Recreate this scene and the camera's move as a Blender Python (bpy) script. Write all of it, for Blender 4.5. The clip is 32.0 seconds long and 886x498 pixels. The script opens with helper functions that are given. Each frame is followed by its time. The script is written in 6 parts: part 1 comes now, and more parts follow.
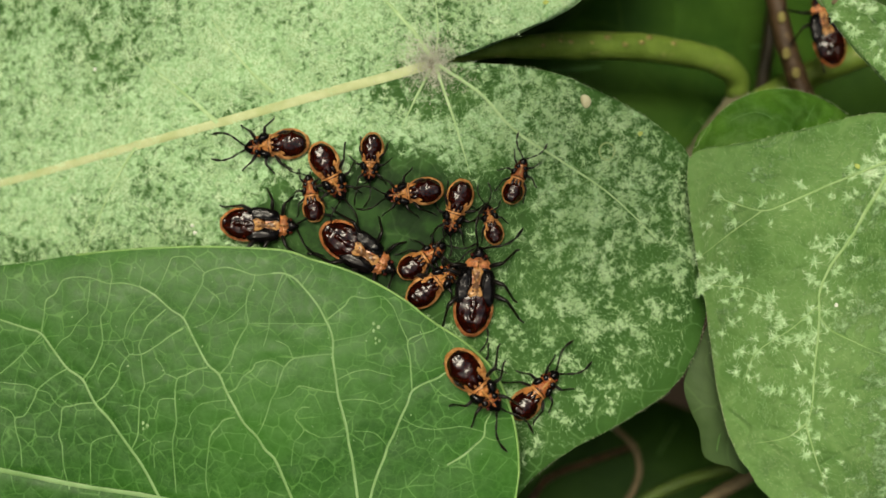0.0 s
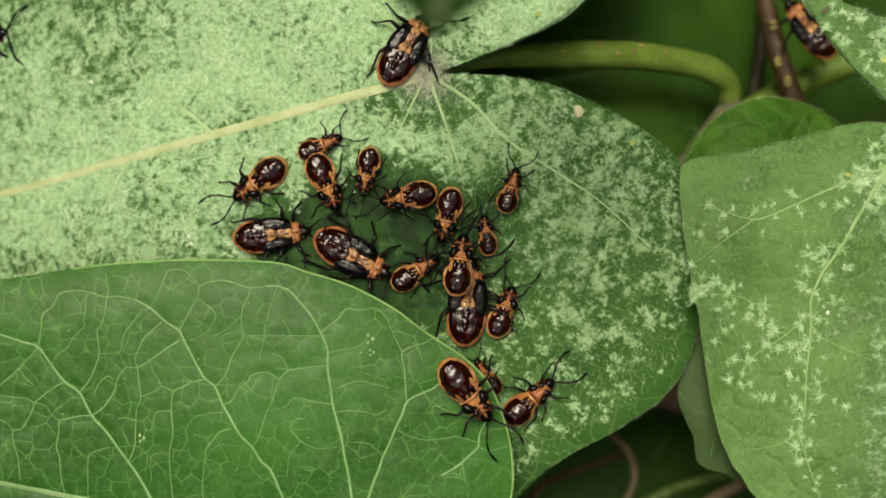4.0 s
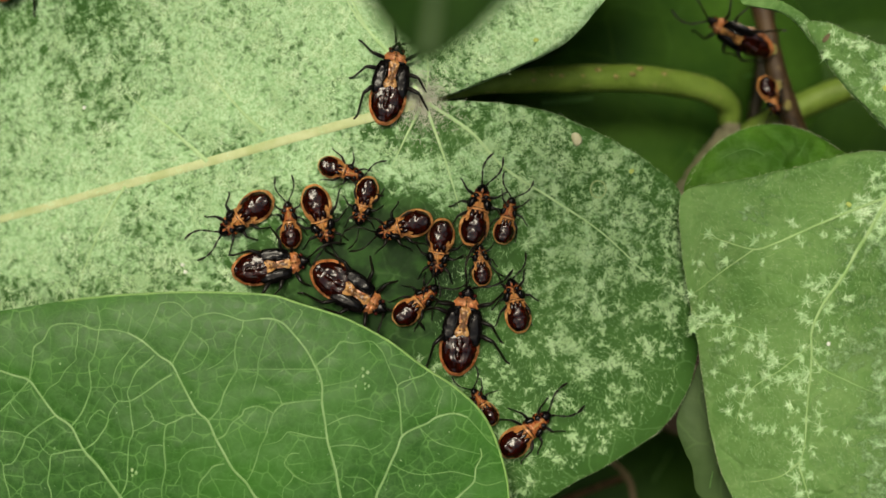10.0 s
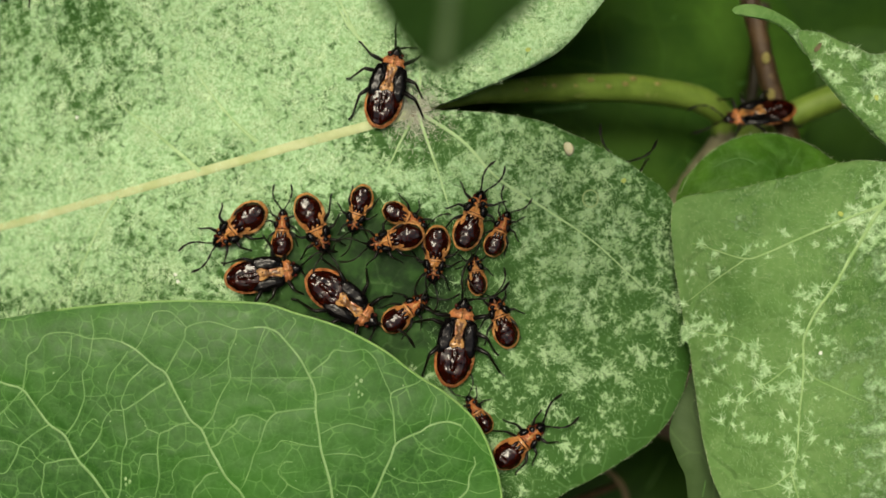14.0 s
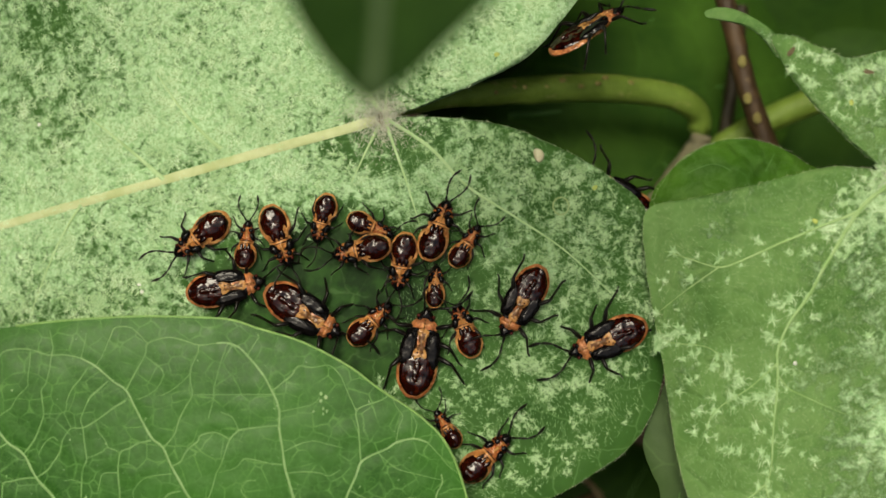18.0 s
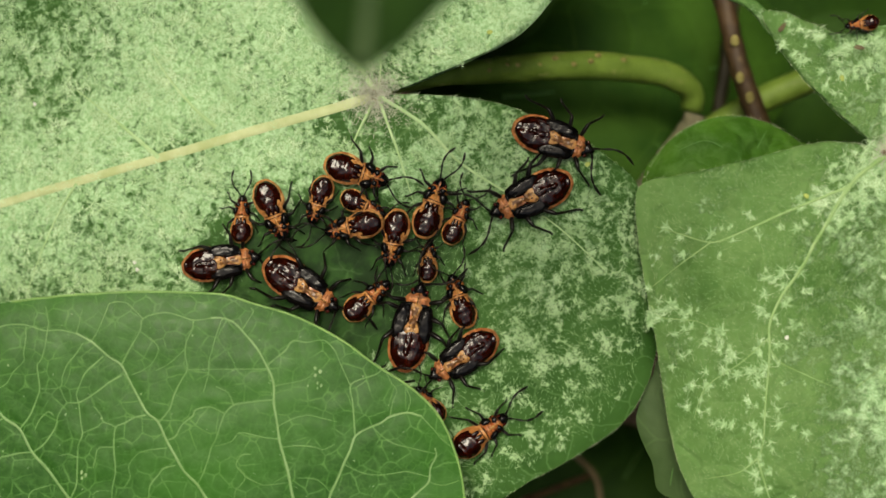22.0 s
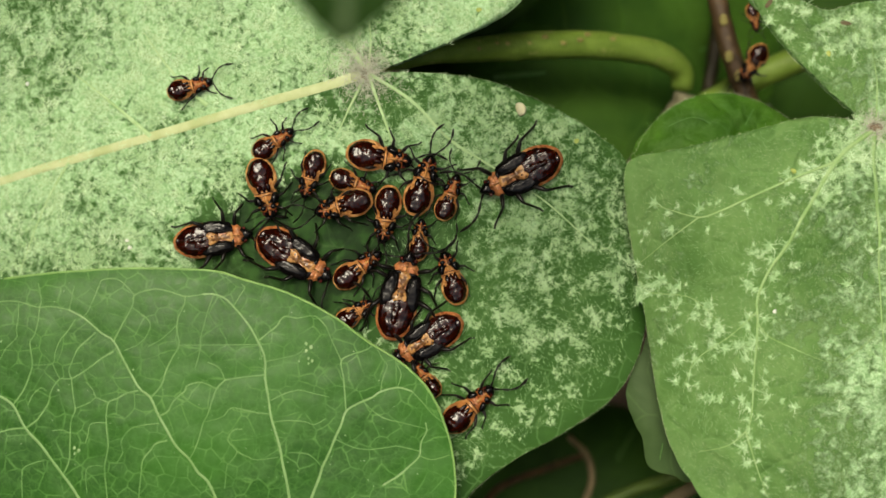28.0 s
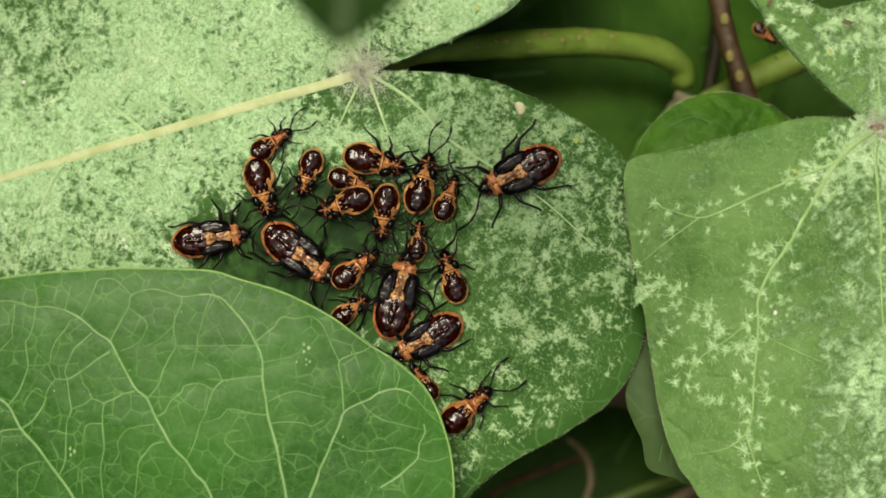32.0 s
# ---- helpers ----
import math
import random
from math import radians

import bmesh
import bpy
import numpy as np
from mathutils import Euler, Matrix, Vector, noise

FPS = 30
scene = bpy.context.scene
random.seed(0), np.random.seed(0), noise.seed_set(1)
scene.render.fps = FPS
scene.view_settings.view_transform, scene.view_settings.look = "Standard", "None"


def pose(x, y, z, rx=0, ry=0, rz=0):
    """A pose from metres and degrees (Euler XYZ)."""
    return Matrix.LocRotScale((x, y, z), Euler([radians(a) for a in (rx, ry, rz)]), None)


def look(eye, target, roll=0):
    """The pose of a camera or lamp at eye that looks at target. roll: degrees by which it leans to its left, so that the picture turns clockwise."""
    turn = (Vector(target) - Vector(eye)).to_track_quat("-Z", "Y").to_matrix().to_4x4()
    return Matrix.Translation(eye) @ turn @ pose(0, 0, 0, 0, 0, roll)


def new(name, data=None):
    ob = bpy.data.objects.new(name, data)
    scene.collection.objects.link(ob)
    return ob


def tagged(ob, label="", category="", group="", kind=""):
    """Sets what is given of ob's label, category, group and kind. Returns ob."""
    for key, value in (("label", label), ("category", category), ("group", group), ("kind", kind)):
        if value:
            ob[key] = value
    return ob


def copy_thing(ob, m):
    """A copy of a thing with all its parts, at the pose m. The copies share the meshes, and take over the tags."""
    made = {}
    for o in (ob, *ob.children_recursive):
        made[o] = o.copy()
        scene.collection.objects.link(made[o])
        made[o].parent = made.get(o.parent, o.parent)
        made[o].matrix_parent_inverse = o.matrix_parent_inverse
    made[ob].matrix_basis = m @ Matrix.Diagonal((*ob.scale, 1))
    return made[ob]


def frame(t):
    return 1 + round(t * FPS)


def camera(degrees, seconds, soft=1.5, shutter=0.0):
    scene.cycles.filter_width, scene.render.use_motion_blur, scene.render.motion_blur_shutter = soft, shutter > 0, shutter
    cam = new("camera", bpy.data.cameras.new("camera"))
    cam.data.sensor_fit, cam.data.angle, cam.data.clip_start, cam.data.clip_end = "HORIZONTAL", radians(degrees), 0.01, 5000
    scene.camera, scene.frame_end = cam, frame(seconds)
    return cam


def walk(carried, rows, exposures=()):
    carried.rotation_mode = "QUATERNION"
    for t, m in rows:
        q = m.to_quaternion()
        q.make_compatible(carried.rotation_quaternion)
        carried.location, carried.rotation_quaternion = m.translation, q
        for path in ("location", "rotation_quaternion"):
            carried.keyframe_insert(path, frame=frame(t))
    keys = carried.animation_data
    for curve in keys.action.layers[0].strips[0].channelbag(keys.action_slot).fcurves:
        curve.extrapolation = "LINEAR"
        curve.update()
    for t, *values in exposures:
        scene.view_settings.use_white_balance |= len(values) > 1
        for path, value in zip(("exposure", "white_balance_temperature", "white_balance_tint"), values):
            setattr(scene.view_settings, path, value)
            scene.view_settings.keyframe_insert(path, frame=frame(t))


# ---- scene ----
# Milkweed-bug nymphs gather on a climbing plant's leaf. Plan in millimetres, turned into metres by MM.
MM = 0.001
cam = camera(40, 32.0, soft=1.6)
cam.data.dof.use_dof = True
cam.data.dof.focus_distance = 0.132
cam.data.dof.aperture_fstop = 14.0
walk(cam, [
    (0, pose(-0.00102, -0.00461, 0.13758, 0.025, 0.059, 0.432)),
    (0.5, pose(-0.00104, -0.00452, 0.13748, 0.022, 0.067, 0.345)),
    (1, pose(-0.00106, -0.00445, 0.13741, 0.008, 0.072, 0.345)),
    (1.5, pose(-0.00107, -0.00439, 0.13761, -0.002, 0.074, 0.335)),
    (2, pose(-0.00105, -0.00434, 0.13801, 0.002, 0.074, 0.274)),
    (2.5, pose(-0.00098, -0.00424, 0.13836, 0.009, 0.071, 0.205)),
    (3, pose(-0.00084, -0.00407, 0.13866, 0.015, 0.060, 0.149)),
    (3.5, pose(-0.00065, -0.00383, 0.13868, 0.013, 0.047, 0.129)),
    (5.5, pose(-0.00022, -0.00218, 0.13825, 0.021, 0.006, 0.114)),
    (6, pose(-0.00033, -0.00178, 0.13826, 0.012, 0.008, 0.077)),
    (6.5, pose(-0.00049, -0.00152, 0.13810, 0.006, 0.002, 0.059)),
    (7, pose(-0.00065, -0.00139, 0.13833, 0.014, -0.003, 0.066)),
    (7.5, pose(-0.00072, -0.00126, 0.13874, 0.029, -0.002, 0.085)),
    (8, pose(-0.00067, -0.00103, 0.13866, 0.030, 0.000, 0.105)),
    (8.5, pose(-0.00053, -0.00073, 0.13823, 0.014, 0.001, 0.107)),
    (9, pose(-0.00040, -0.00047, 0.13770, -0.005, -0.003, 0.126)),
    (9.5, pose(-0.00030, -0.00029, 0.13723, -0.021, -0.015, 0.159)),
    (10, pose(-0.00026, -0.00019, 0.13715, -0.026, -0.028, 0.156)),
    (10.5, pose(-0.00022, -0.00016, 0.13736, -0.015, -0.038, 0.145)),
    (11, pose(-0.00017, -0.00018, 0.13756, 0.001, -0.044, 0.135)),
    (11.5, pose(-0.00011, -0.00020, 0.13787, 0.020, -0.047, 0.089)),
    (12, pose(-0.00004, -0.00018, 0.13815, 0.042, -0.050, 0.029)),
    (12.5, pose(0.00003, -0.00007, 0.13804, 0.052, -0.055, 0.022)),
    (13, pose(0.00012, 0.00013, 0.13768, 0.044, -0.060, 0.052)),
    (13.5, pose(0.00028, 0.00041, 0.13740, 0.029, -0.063, 0.062)),
    (14, pose(0.00051, 0.00078, 0.13723, 0.016, -0.053, 0.059)),
    (14.5, pose(0.00084, 0.00124, 0.13708, 0.005, -0.032, 0.062)),
    (16.5, pose(0.00295, 0.00266, 0.13455, -0.006, -0.040, 0.011)),
    (17, pose(0.00344, 0.00246, 0.13473, -0.020, -0.027, -0.043)),
    (17.5, pose(0.00382, 0.00217, 0.13471, -0.022, -0.016, -0.089)),
    (18, pose(0.00410, 0.00180, 0.13470, -0.013, -0.008, -0.116)),
    (18.5, pose(0.00427, 0.00141, 0.13480, -0.006, -0.003, -0.121)),
    (19, pose(0.00435, 0.00102, 0.13505, -0.005, 0.004, -0.154)),
    (19.5, pose(0.00441, 0.00063, 0.13533, -0.007, 0.006, -0.194)),
    (20, pose(0.00447, 0.00024, 0.13544, -0.009, 0.005, -0.216)),
    (20.5, pose(0.00456, -0.00013, 0.13528, -0.010, 0.004, -0.226)),
    (21, pose(0.00465, -0.00043, 0.13512, -0.011, 0.002, -0.231)),
    (21.5, pose(0.00473, -0.00063, 0.13522, -0.011, 0.001, -0.245)),
    (22, pose(0.00480, -0.00074, 0.13541, -0.011, -0.000, -0.266)),
    (22.5, pose(0.00488, -0.00081, 0.13546, -0.010, 0.000, -0.278)),
    (23, pose(0.00495, -0.00085, 0.13542, -0.009, 0.004, -0.277)),
    (23.5, pose(0.00500, -0.00091, 0.13551, -0.008, 0.004, -0.276)),
    (24, pose(0.00507, -0.00102, 0.13578, -0.007, 0.002, -0.293)),
    (24.5, pose(0.00519, -0.00119, 0.13597, -0.007, 0.005, -0.328)),
    (25, pose(0.00534, -0.00147, 0.13582, -0.008, 0.007, -0.381)),
    (25.5, pose(0.00550, -0.00184, 0.13544, -0.010, 0.004, -0.471)),
    (27.5, pose(0.00584, -0.00304, 0.13600, -0.029, -0.008, -0.472)),
    (28, pose(0.00585, -0.00329, 0.13624, -0.023, -0.002, -0.455)),
    (28.5, pose(0.00584, -0.00356, 0.13655, -0.020, 0.002, -0.463)),
    (29, pose(0.00582, -0.00380, 0.13709, -0.014, 0.002, -0.487)),
    (29.5, pose(0.00582, -0.00394, 0.13758, -0.008, 0.002, -0.499)),
    (30, pose(0.00585, -0.00391, 0.13745, -0.006, -0.000, -0.488)),
    (30.5, pose(0.00590, -0.00375, 0.13683, -0.008, -0.002, -0.453)),
    (31, pose(0.00596, -0.00357, 0.13630, -0.011, -0.000, -0.408)),
    (31.5, pose(0.00600, -0.00342, 0.13590, -0.012, 0.003, -0.369)),
    (32, pose(0.00603, -0.00331, 0.13537, -0.011, 0.008, -0.340)),
], [(0, 0.37, 7450, 1), (6, 0.35, 7450, 1), (11, 0.33, 7450, 1), (13, 0.39, 7450, 1), (19, 0.34, 7450, 1), (23, 0.36, 7450, 1), (25, 0.42, 7450, 1), (29, 0.49, 7450, 1), (32, 0.47, 7450, 1)])

# ---- light: an overcast sky ----
world = bpy.data.worlds.new("sky")
scene.world = world
world.use_nodes = True
wn = world.node_tree
sky = wn.nodes.new("ShaderNodeTexSky")
sky.sky_type = "NISHITA"
sky.sun_disc = False
sky.dust_density = 5.0
sky.air_density = 0.7
sky.sun_elevation = radians(68)
sky.sun_rotation = radians(-30)
wn.links.new(sky.outputs[0], wn.nodes["Background"].inputs[0])
wn.nodes["Background"].inputs[1].default_value = 0.15
sun = new("sun", bpy.data.lights.new("sun", "SUN"))
sun.data.energy = 1.5
sun.data.angle = radians(24)
sun.data.color = (1.0, 0.97, 0.92)
sun.matrix_world = look((-0.18, 0.36, 1.0), (0, 0, 0))


# ---- materials ----
class Mat:
    def __init__(self, name, rough=0.5, spec=0.5):
        self.m = bpy.data.materials.new(name)
        self.m.use_nodes = True
        self.t = self.m.node_tree
        self.b = self.t.nodes["Principled BSDF"]
        self.b.inputs["Roughness"].default_value = rough
        self.b.inputs["Specular IOR Level"].default_value = spec
        self.xyz = self.node("ShaderNodeTexCoord").outputs["Object"]

    def node(self, kind):
        return self.t.nodes.new(kind)

    def link(self, a, b):
        self.t.links.new(a, b)

    def put(self, socket, v):
        if hasattr(v, "is_output"):
            self.link(v, socket)
        else:
            socket.default_value = v

    def noise(self, per_mm, detail=4, rough=0.55, distort=0.0, at=None):
        n = self.node("ShaderNodeTexNoise")
        self.put(n.inputs["Vector"], at or self.xyz)
        n.inputs["Scale"].default_value = per_mm * 1000
        n.inputs["Detail"].default_value = detail
        n.inputs["Roughness"].default_value = rough
        n.inputs["Distortion"].default_value = distort
        return n.outputs["Fac"]

    def cells(self, per_mm, at=None, feature="DISTANCE_TO_EDGE"):
        n = self.node("ShaderNodeTexVoronoi")
        n.feature = feature
        self.put(n.inputs["Vector"], at or self.xyz)
        n.inputs["Scale"].default_value = per_mm * 1000
        return n.outputs["Distance"]

    def warped(self, per_mm, amount_mm):
        n = self.node("ShaderNodeTexNoise")
        self.link(self.xyz, n.inputs["Vector"])
        n.inputs["Scale"].default_value = per_mm * 1000
        n.inputs["Detail"].default_value = 3
        sub = self.node("ShaderNodeVectorMath")
        sub.operation = "SUBTRACT"
        self.link(n.outputs["Color"], sub.inputs[0])
        sub.inputs[1].default_value = (0.5, 0.5, 0.5)
        sc = self.node("ShaderNodeVectorMath")
        sc.operation = "SCALE"
        self.link(sub.outputs[0], sc.inputs[0])
        sc.inputs["Scale"].default_value = 2 * amount_mm * MM
        add = self.node("ShaderNodeVectorMath")
        self.link(self.xyz, add.inputs[0])
        self.link(sc.outputs[0], add.inputs[1])
        return add.outputs[0]

    def sep(self):
        n = self.node("ShaderNodeSeparateXYZ")
        self.link(self.xyz, n.inputs[0])
        return n.outputs

    def span(self, v, a, b, c=0.0, d=1.0):
        n = self.node("ShaderNodeMapRange")
        n.interpolation_type = "SMOOTHSTEP"
        self.put(n.inputs[0], v)
        for i, x in enumerate((a, b, c, d)):
            n.inputs[i + 1].default_value = x
        return n.outputs[0]

    def math(self, op, a, b=0.0):
        n = self.node("ShaderNodeMath")
        n.operation = op
        self.put(n.inputs[0], a)
        self.put(n.inputs[1], b)
        return n.outputs[0]

    def mix(self, f, a, b):
        n = self.node("ShaderNodeMix")
        n.data_type = "RGBA"
        self.put(n.inputs["Factor"], f)
        for s, v in ((6, a), (7, b)):
            self.put(n.inputs[s], v if hasattr(v, "is_output") else (*v, 1))
        return n.outputs[2]

    def bump(self, h, mm, strength=1.0):
        n = self.node("ShaderNodeBump")
        n.inputs["Strength"].default_value = strength
        n.inputs["Distance"].default_value = mm * MM
        self.link(h, n.inputs["Height"])
        self.link(n.outputs[0], self.b.inputs["Normal"])

    def colour(self, v):
        self.put(self.b.inputs["Base Color"], v if hasattr(v, "is_output") else (*v, 1))
        return self

    def random(self):
        return self.node("ShaderNodeObjectInfo").outputs["Random"]


def glossy_leaf():
    """Smooth dark leaf with a faint net of fine pale veins, dusted with pale specks."""
    m = Mat("glossy_leaf", 0.40, 0.20)
    net = m.cells(0.50, m.warped(0.5, 0.30))
    fine = m.cells(1.25, m.warped(0.9, 0.18))
    n1, n2 = m.noise(0.07, 3), m.noise(1.3, 6, 0.62)
    base = m.mix(m.span(n1, 0.3, 0.7), (0.017, 0.082, 0.006), (0.036, 0.140, 0.014))
    base = m.mix(m.span(n2, 0.35, 0.75, 0, 0.40), base, (0.070, 0.195, 0.038))
    base = m.mix(m.span(m.noise(0.22, 3), 0.50, 0.68, 0, 0.28), base, (0.085, 0.205, 0.055))
    line = m.math("MULTIPLY", m.span(net, 0.0, 0.050, 1, 0), m.span(m.noise(0.35, 2), 0.38, 0.62, 0.10, 0.75))
    thin = m.math("MULTIPLY", m.span(fine, 0.0, 0.07, 1, 0), m.span(m.noise(0.5, 2), 0.35, 0.7, 0.05, 0.36))
    base = m.mix(thin, base, (0.105, 0.255, 0.055))
    base = m.mix(line, base, (0.115, 0.270, 0.062))
    dust = m.span(m.cells(1.4, m.xyz, "F1"), 0.04, 0.09, 1, 0)
    base = m.mix(m.math("MULTIPLY", dust, m.span(m.noise(0.6), 0.50, 0.62)), base, (0.36, 0.50, 0.28))
    m.colour(base)
    h = m.math("ADD", m.math("MULTIPLY", m.span(net, 0.0, 0.25, 1, 0), -0.8), m.math("MULTIPLY", n2, 0.5))
    h = m.math("ADD", h, m.math("MULTIPLY", m.span(fine, 0, 0.25, 1, 0), -0.35))
    m.bump(h, 0.022, 0.6)
    m.link(m.span(n2, 0.3, 0.7, 0.36, 0.52), m.b.inputs["Roughness"])
    return m.m


def mealy_leaf(name, x0, x1, most, least, base_a, base_b, bare=None, veined=0.30, relief=0.13, blotch=0.0, fine=0.85, clump=0.30, thin=None):
    """Leaf with a whitish mealy bloom that is densest towards x0 (mm) and thins out towards x1."""
    m = Mat(name, 0.62, 0.16)
    x, y, z = m.sep()
    amount = m.span(x, x0 * MM, x1 * MM, most, least)
    if thin:  # an area where the bloom thins: centre, reach and loss
        u, v = m.math("SUBTRACT", x, thin[0] * MM), m.math("SUBTRACT", y, thin[1] * MM)
        far = m.math("SQRT", m.math("ADD", m.math("MULTIPLY", u, u), m.math("MULTIPLY", v, v)))
        amount = m.math("SUBTRACT", amount, m.span(far, 0.25 * thin[2] * MM, thin[2] * MM, thin[3], 0.0))
        amount = m.math("ADD", amount, m.math("MULTIPLY", m.span(x, -1 * MM, 8 * MM), m.span(y, 15 * MM, 18 * MM, 0.0, 0.34)))
        joint = m.math("SQRT", m.math("ADD", m.math("POWER", m.math("DIVIDE", m.math("ADD", x, 2.6 * MM), 7.5 * MM), 2.0), m.math("POWER", m.math("DIVIDE", m.math("SUBTRACT", y, 13.2 * MM), 3.8 * MM), 2.0)))
        joint = m.math("ADD", joint, m.math("MULTIPLY", m.math("SUBTRACT", m.noise(0.4, 4), 0.5), 1.0))
        amount = m.math("SUBTRACT", amount, m.span(joint, 0.5, 1.2, 0.30, 0.0))
        amount = m.math("ADD", amount, m.span(y, -16 * MM, 7 * MM, -0.16, 0.15))
    if bare:  # a patch with less bloom and painted shade among the bugs: centre and half axes
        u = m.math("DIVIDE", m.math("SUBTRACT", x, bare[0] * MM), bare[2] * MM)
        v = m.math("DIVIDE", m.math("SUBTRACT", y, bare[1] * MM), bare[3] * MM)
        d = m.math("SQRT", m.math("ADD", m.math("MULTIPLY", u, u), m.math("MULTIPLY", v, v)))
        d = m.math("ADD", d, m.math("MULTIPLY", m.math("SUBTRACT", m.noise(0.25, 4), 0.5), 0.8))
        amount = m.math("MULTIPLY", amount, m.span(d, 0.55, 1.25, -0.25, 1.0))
        # painted shade of the crowded bugs, strongest in the patch's middle
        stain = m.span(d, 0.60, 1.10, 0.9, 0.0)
    n1 = m.noise(0.10, 3)
    n2 = m.noise(fine, 7, 0.66, 0.5)
    n3 = m.noise(2.2, 5, 0.7, 1.5)
    base = m.mix(m.span(m.noise(0.12, 4), 0.3, 0.7), base_a, base_b)
    net = m.cells(0.30, m.warped(0.2, 1.8))
    base = m.mix(m.span(net, 0.0, 0.05, veined, 0), base, (0.20, 0.36, 0.13))
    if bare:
        # mottled near-black green stands in for shade between the bodies
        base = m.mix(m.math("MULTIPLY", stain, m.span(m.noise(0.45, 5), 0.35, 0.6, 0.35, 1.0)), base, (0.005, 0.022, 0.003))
    base = m.mix(m.span(m.noise(0.45, 6, 0.7, 0.5), 0.42, 0.66, 0, blotch), base, (0.19, 0.32, 0.11))
    v = m.math("ADD", m.math("ADD", m.math("MULTIPLY", n2, 0.62), m.math("MULTIPLY", n3, 0.28)), m.math("MULTIPLY", m.math("ADD", n1, m.math("MULTIPLY", m.noise(0.32, 3), 0.7)), clump))
    v = m.math("SUBTRACT", v, 0.85 * (clump - 0.30) + 0.13)
    v = m.math("ADD", v, m.math("MULTIPLY", amount, 0.36))
    bloom = m.span(v, 0.66, 0.82)
    coat = m.mix(m.span(m.noise(1.9, 6, 0.7, 0.8), 0.36, 0.62), (0.27, 0.50, 0.21), (0.54, 0.78, 0.46))
    base = m.mix(m.math("MULTIPLY", bloom, 0.86), base, coat)
    base = m.mix(m.span(v, 0.88, 1.0, 0, 0.6), base, (0.74, 0.91, 0.63))
    m.colour(base)
    m.bump(m.math("ADD", m.math("MULTIPLY", bloom, 0.6), m.math("ADD", m.math("MULTIPLY", n3, 0.5), m.math("MULTIPLY", m.span(net, 0, 0.2, 1, 0), -0.5))), relief, 0.8)
    return m.m


def plain_leaf(name, a, b, rough=0.6, spec=0.3):
    m = Mat(name, rough, spec)
    base = m.mix(m.span(m.noise(0.09, 5), 0.3, 0.7), a, b)
    net = m.cells(0.13, m.warped(0.1, 3.0))
    base = m.mix(m.span(net, 0.0, 0.03, 0.25, 0), base, tuple(1.6 * c for c in b))
    m.colour(base)
    m.bump(m.math("ADD", m.noise(0.7, 5), m.math("MULTIPLY", m.span(net, 0, 0.2, 1, 0), -0.6)), 0.2, 0.6)
    return m.m


def bark(name, a, b, spots, rough=0.55):
    m = Mat(name, rough, 0.35)
    base = m.mix(m.span(m.noise(0.35, 5), 0.3, 0.7), a, b)
    base = m.mix(m.span(m.noise(0.5, 2), 0.62, 0.7, 0, 0.7), base, spots)
    m.colour(base)
    m.bump(m.noise(1.5, 5), 0.25, 0.7)
    return m.m


def shell(name, a, b, rough, spec=0.5, grain=0.25, stain=None, waves=0.7, streak=1.0, amount=0.8):
    """Chitin: glossy, wrinkled (streak < 1: along the body), varying from animal to animal, with darker blotches where stained."""
    m = Mat(name, rough, spec)
    along = m.node("ShaderNodeVectorMath")
    along.operation = "MULTIPLY"
    m.link(m.xyz, along.inputs[0])
    along.inputs[1].default_value = (streak, 1, 1)
    base = m.mix(m.span(m.noise(1.1, 4), 0.3, 0.7), a, b)
    if stain:
        base = m.mix(m.span(m.noise(1.3, 2.5, 0.6), 0.47 - 0.05 * (amount > 0.9), 0.57 - 0.05 * (amount > 0.9), 0, amount), base, stain)
    base = m.mix(m.math("MULTIPLY", m.random(), 0.28), base, tuple(0.5 * c for c in a))
    m.colour(base)
    m.bump(m.math("ADD", m.noise(waves, 2, 0.5, 0.6, along.outputs[0]), m.math("MULTIPLY", m.noise(3.0, 3), 0.10)), grain, 0.9)
    return m.m


def simple(name, a, b, per_mm, rough, mm=0.05):
    m = Mat(name, rough, 0.4)
    m.colour(m.mix(m.span(m.noise(per_mm, 5), 0.3, 0.7), a, b))
    m.bump(m.noise(per_mm * 3, 4), mm, 0.6)
    return m.m


FRONT_LEAF = glossy_leaf()
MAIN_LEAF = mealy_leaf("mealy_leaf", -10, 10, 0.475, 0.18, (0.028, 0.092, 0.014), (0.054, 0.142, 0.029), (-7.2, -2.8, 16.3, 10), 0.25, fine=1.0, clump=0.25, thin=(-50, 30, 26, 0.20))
RIGHT_LEAF = mealy_leaf("thin_mealy_leaf", 54, 36, 0.53, 0.05, (0.082, 0.190, 0.044), (0.150, 0.290, 0.086), None, 0.22, 0.36, 0.5)
FOLD_LEAF = mealy_leaf("young_mealy_leaf", 58, 36, 0.0, -0.2, (0.030, 0.100, 0.007), (0.066, 0.172, 0.017), None, 0.06, 0.22, 0.16)
UNDER_LEAF = plain_leaf("under_leaf", (0.024, 0.060, 0.013), (0.062, 0.110, 0.036), spec=0.2)
# two darker leaf greens with the shade below the others put in
SHADE_TINT_LEAF = plain_leaf("shade_tint_leaf", (0.020, 0.060, 0.007), (0.047, 0.112, 0.014), spec=0.12)
DEEP_TINT_LEAF = plain_leaf("deep_shade_tint_leaf", (0.014, 0.042, 0.005), (0.026, 0.066, 0.008), spec=0.1)
# near-black green: the backlit underside's shade is in the colour
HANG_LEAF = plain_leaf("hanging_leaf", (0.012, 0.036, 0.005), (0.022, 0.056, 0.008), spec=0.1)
# for the added ring of foliage out of view
SCREEN_LEAF = plain_leaf("screen_leaf", (0.018, 0.040, 0.008), (0.045, 0.085, 0.016))
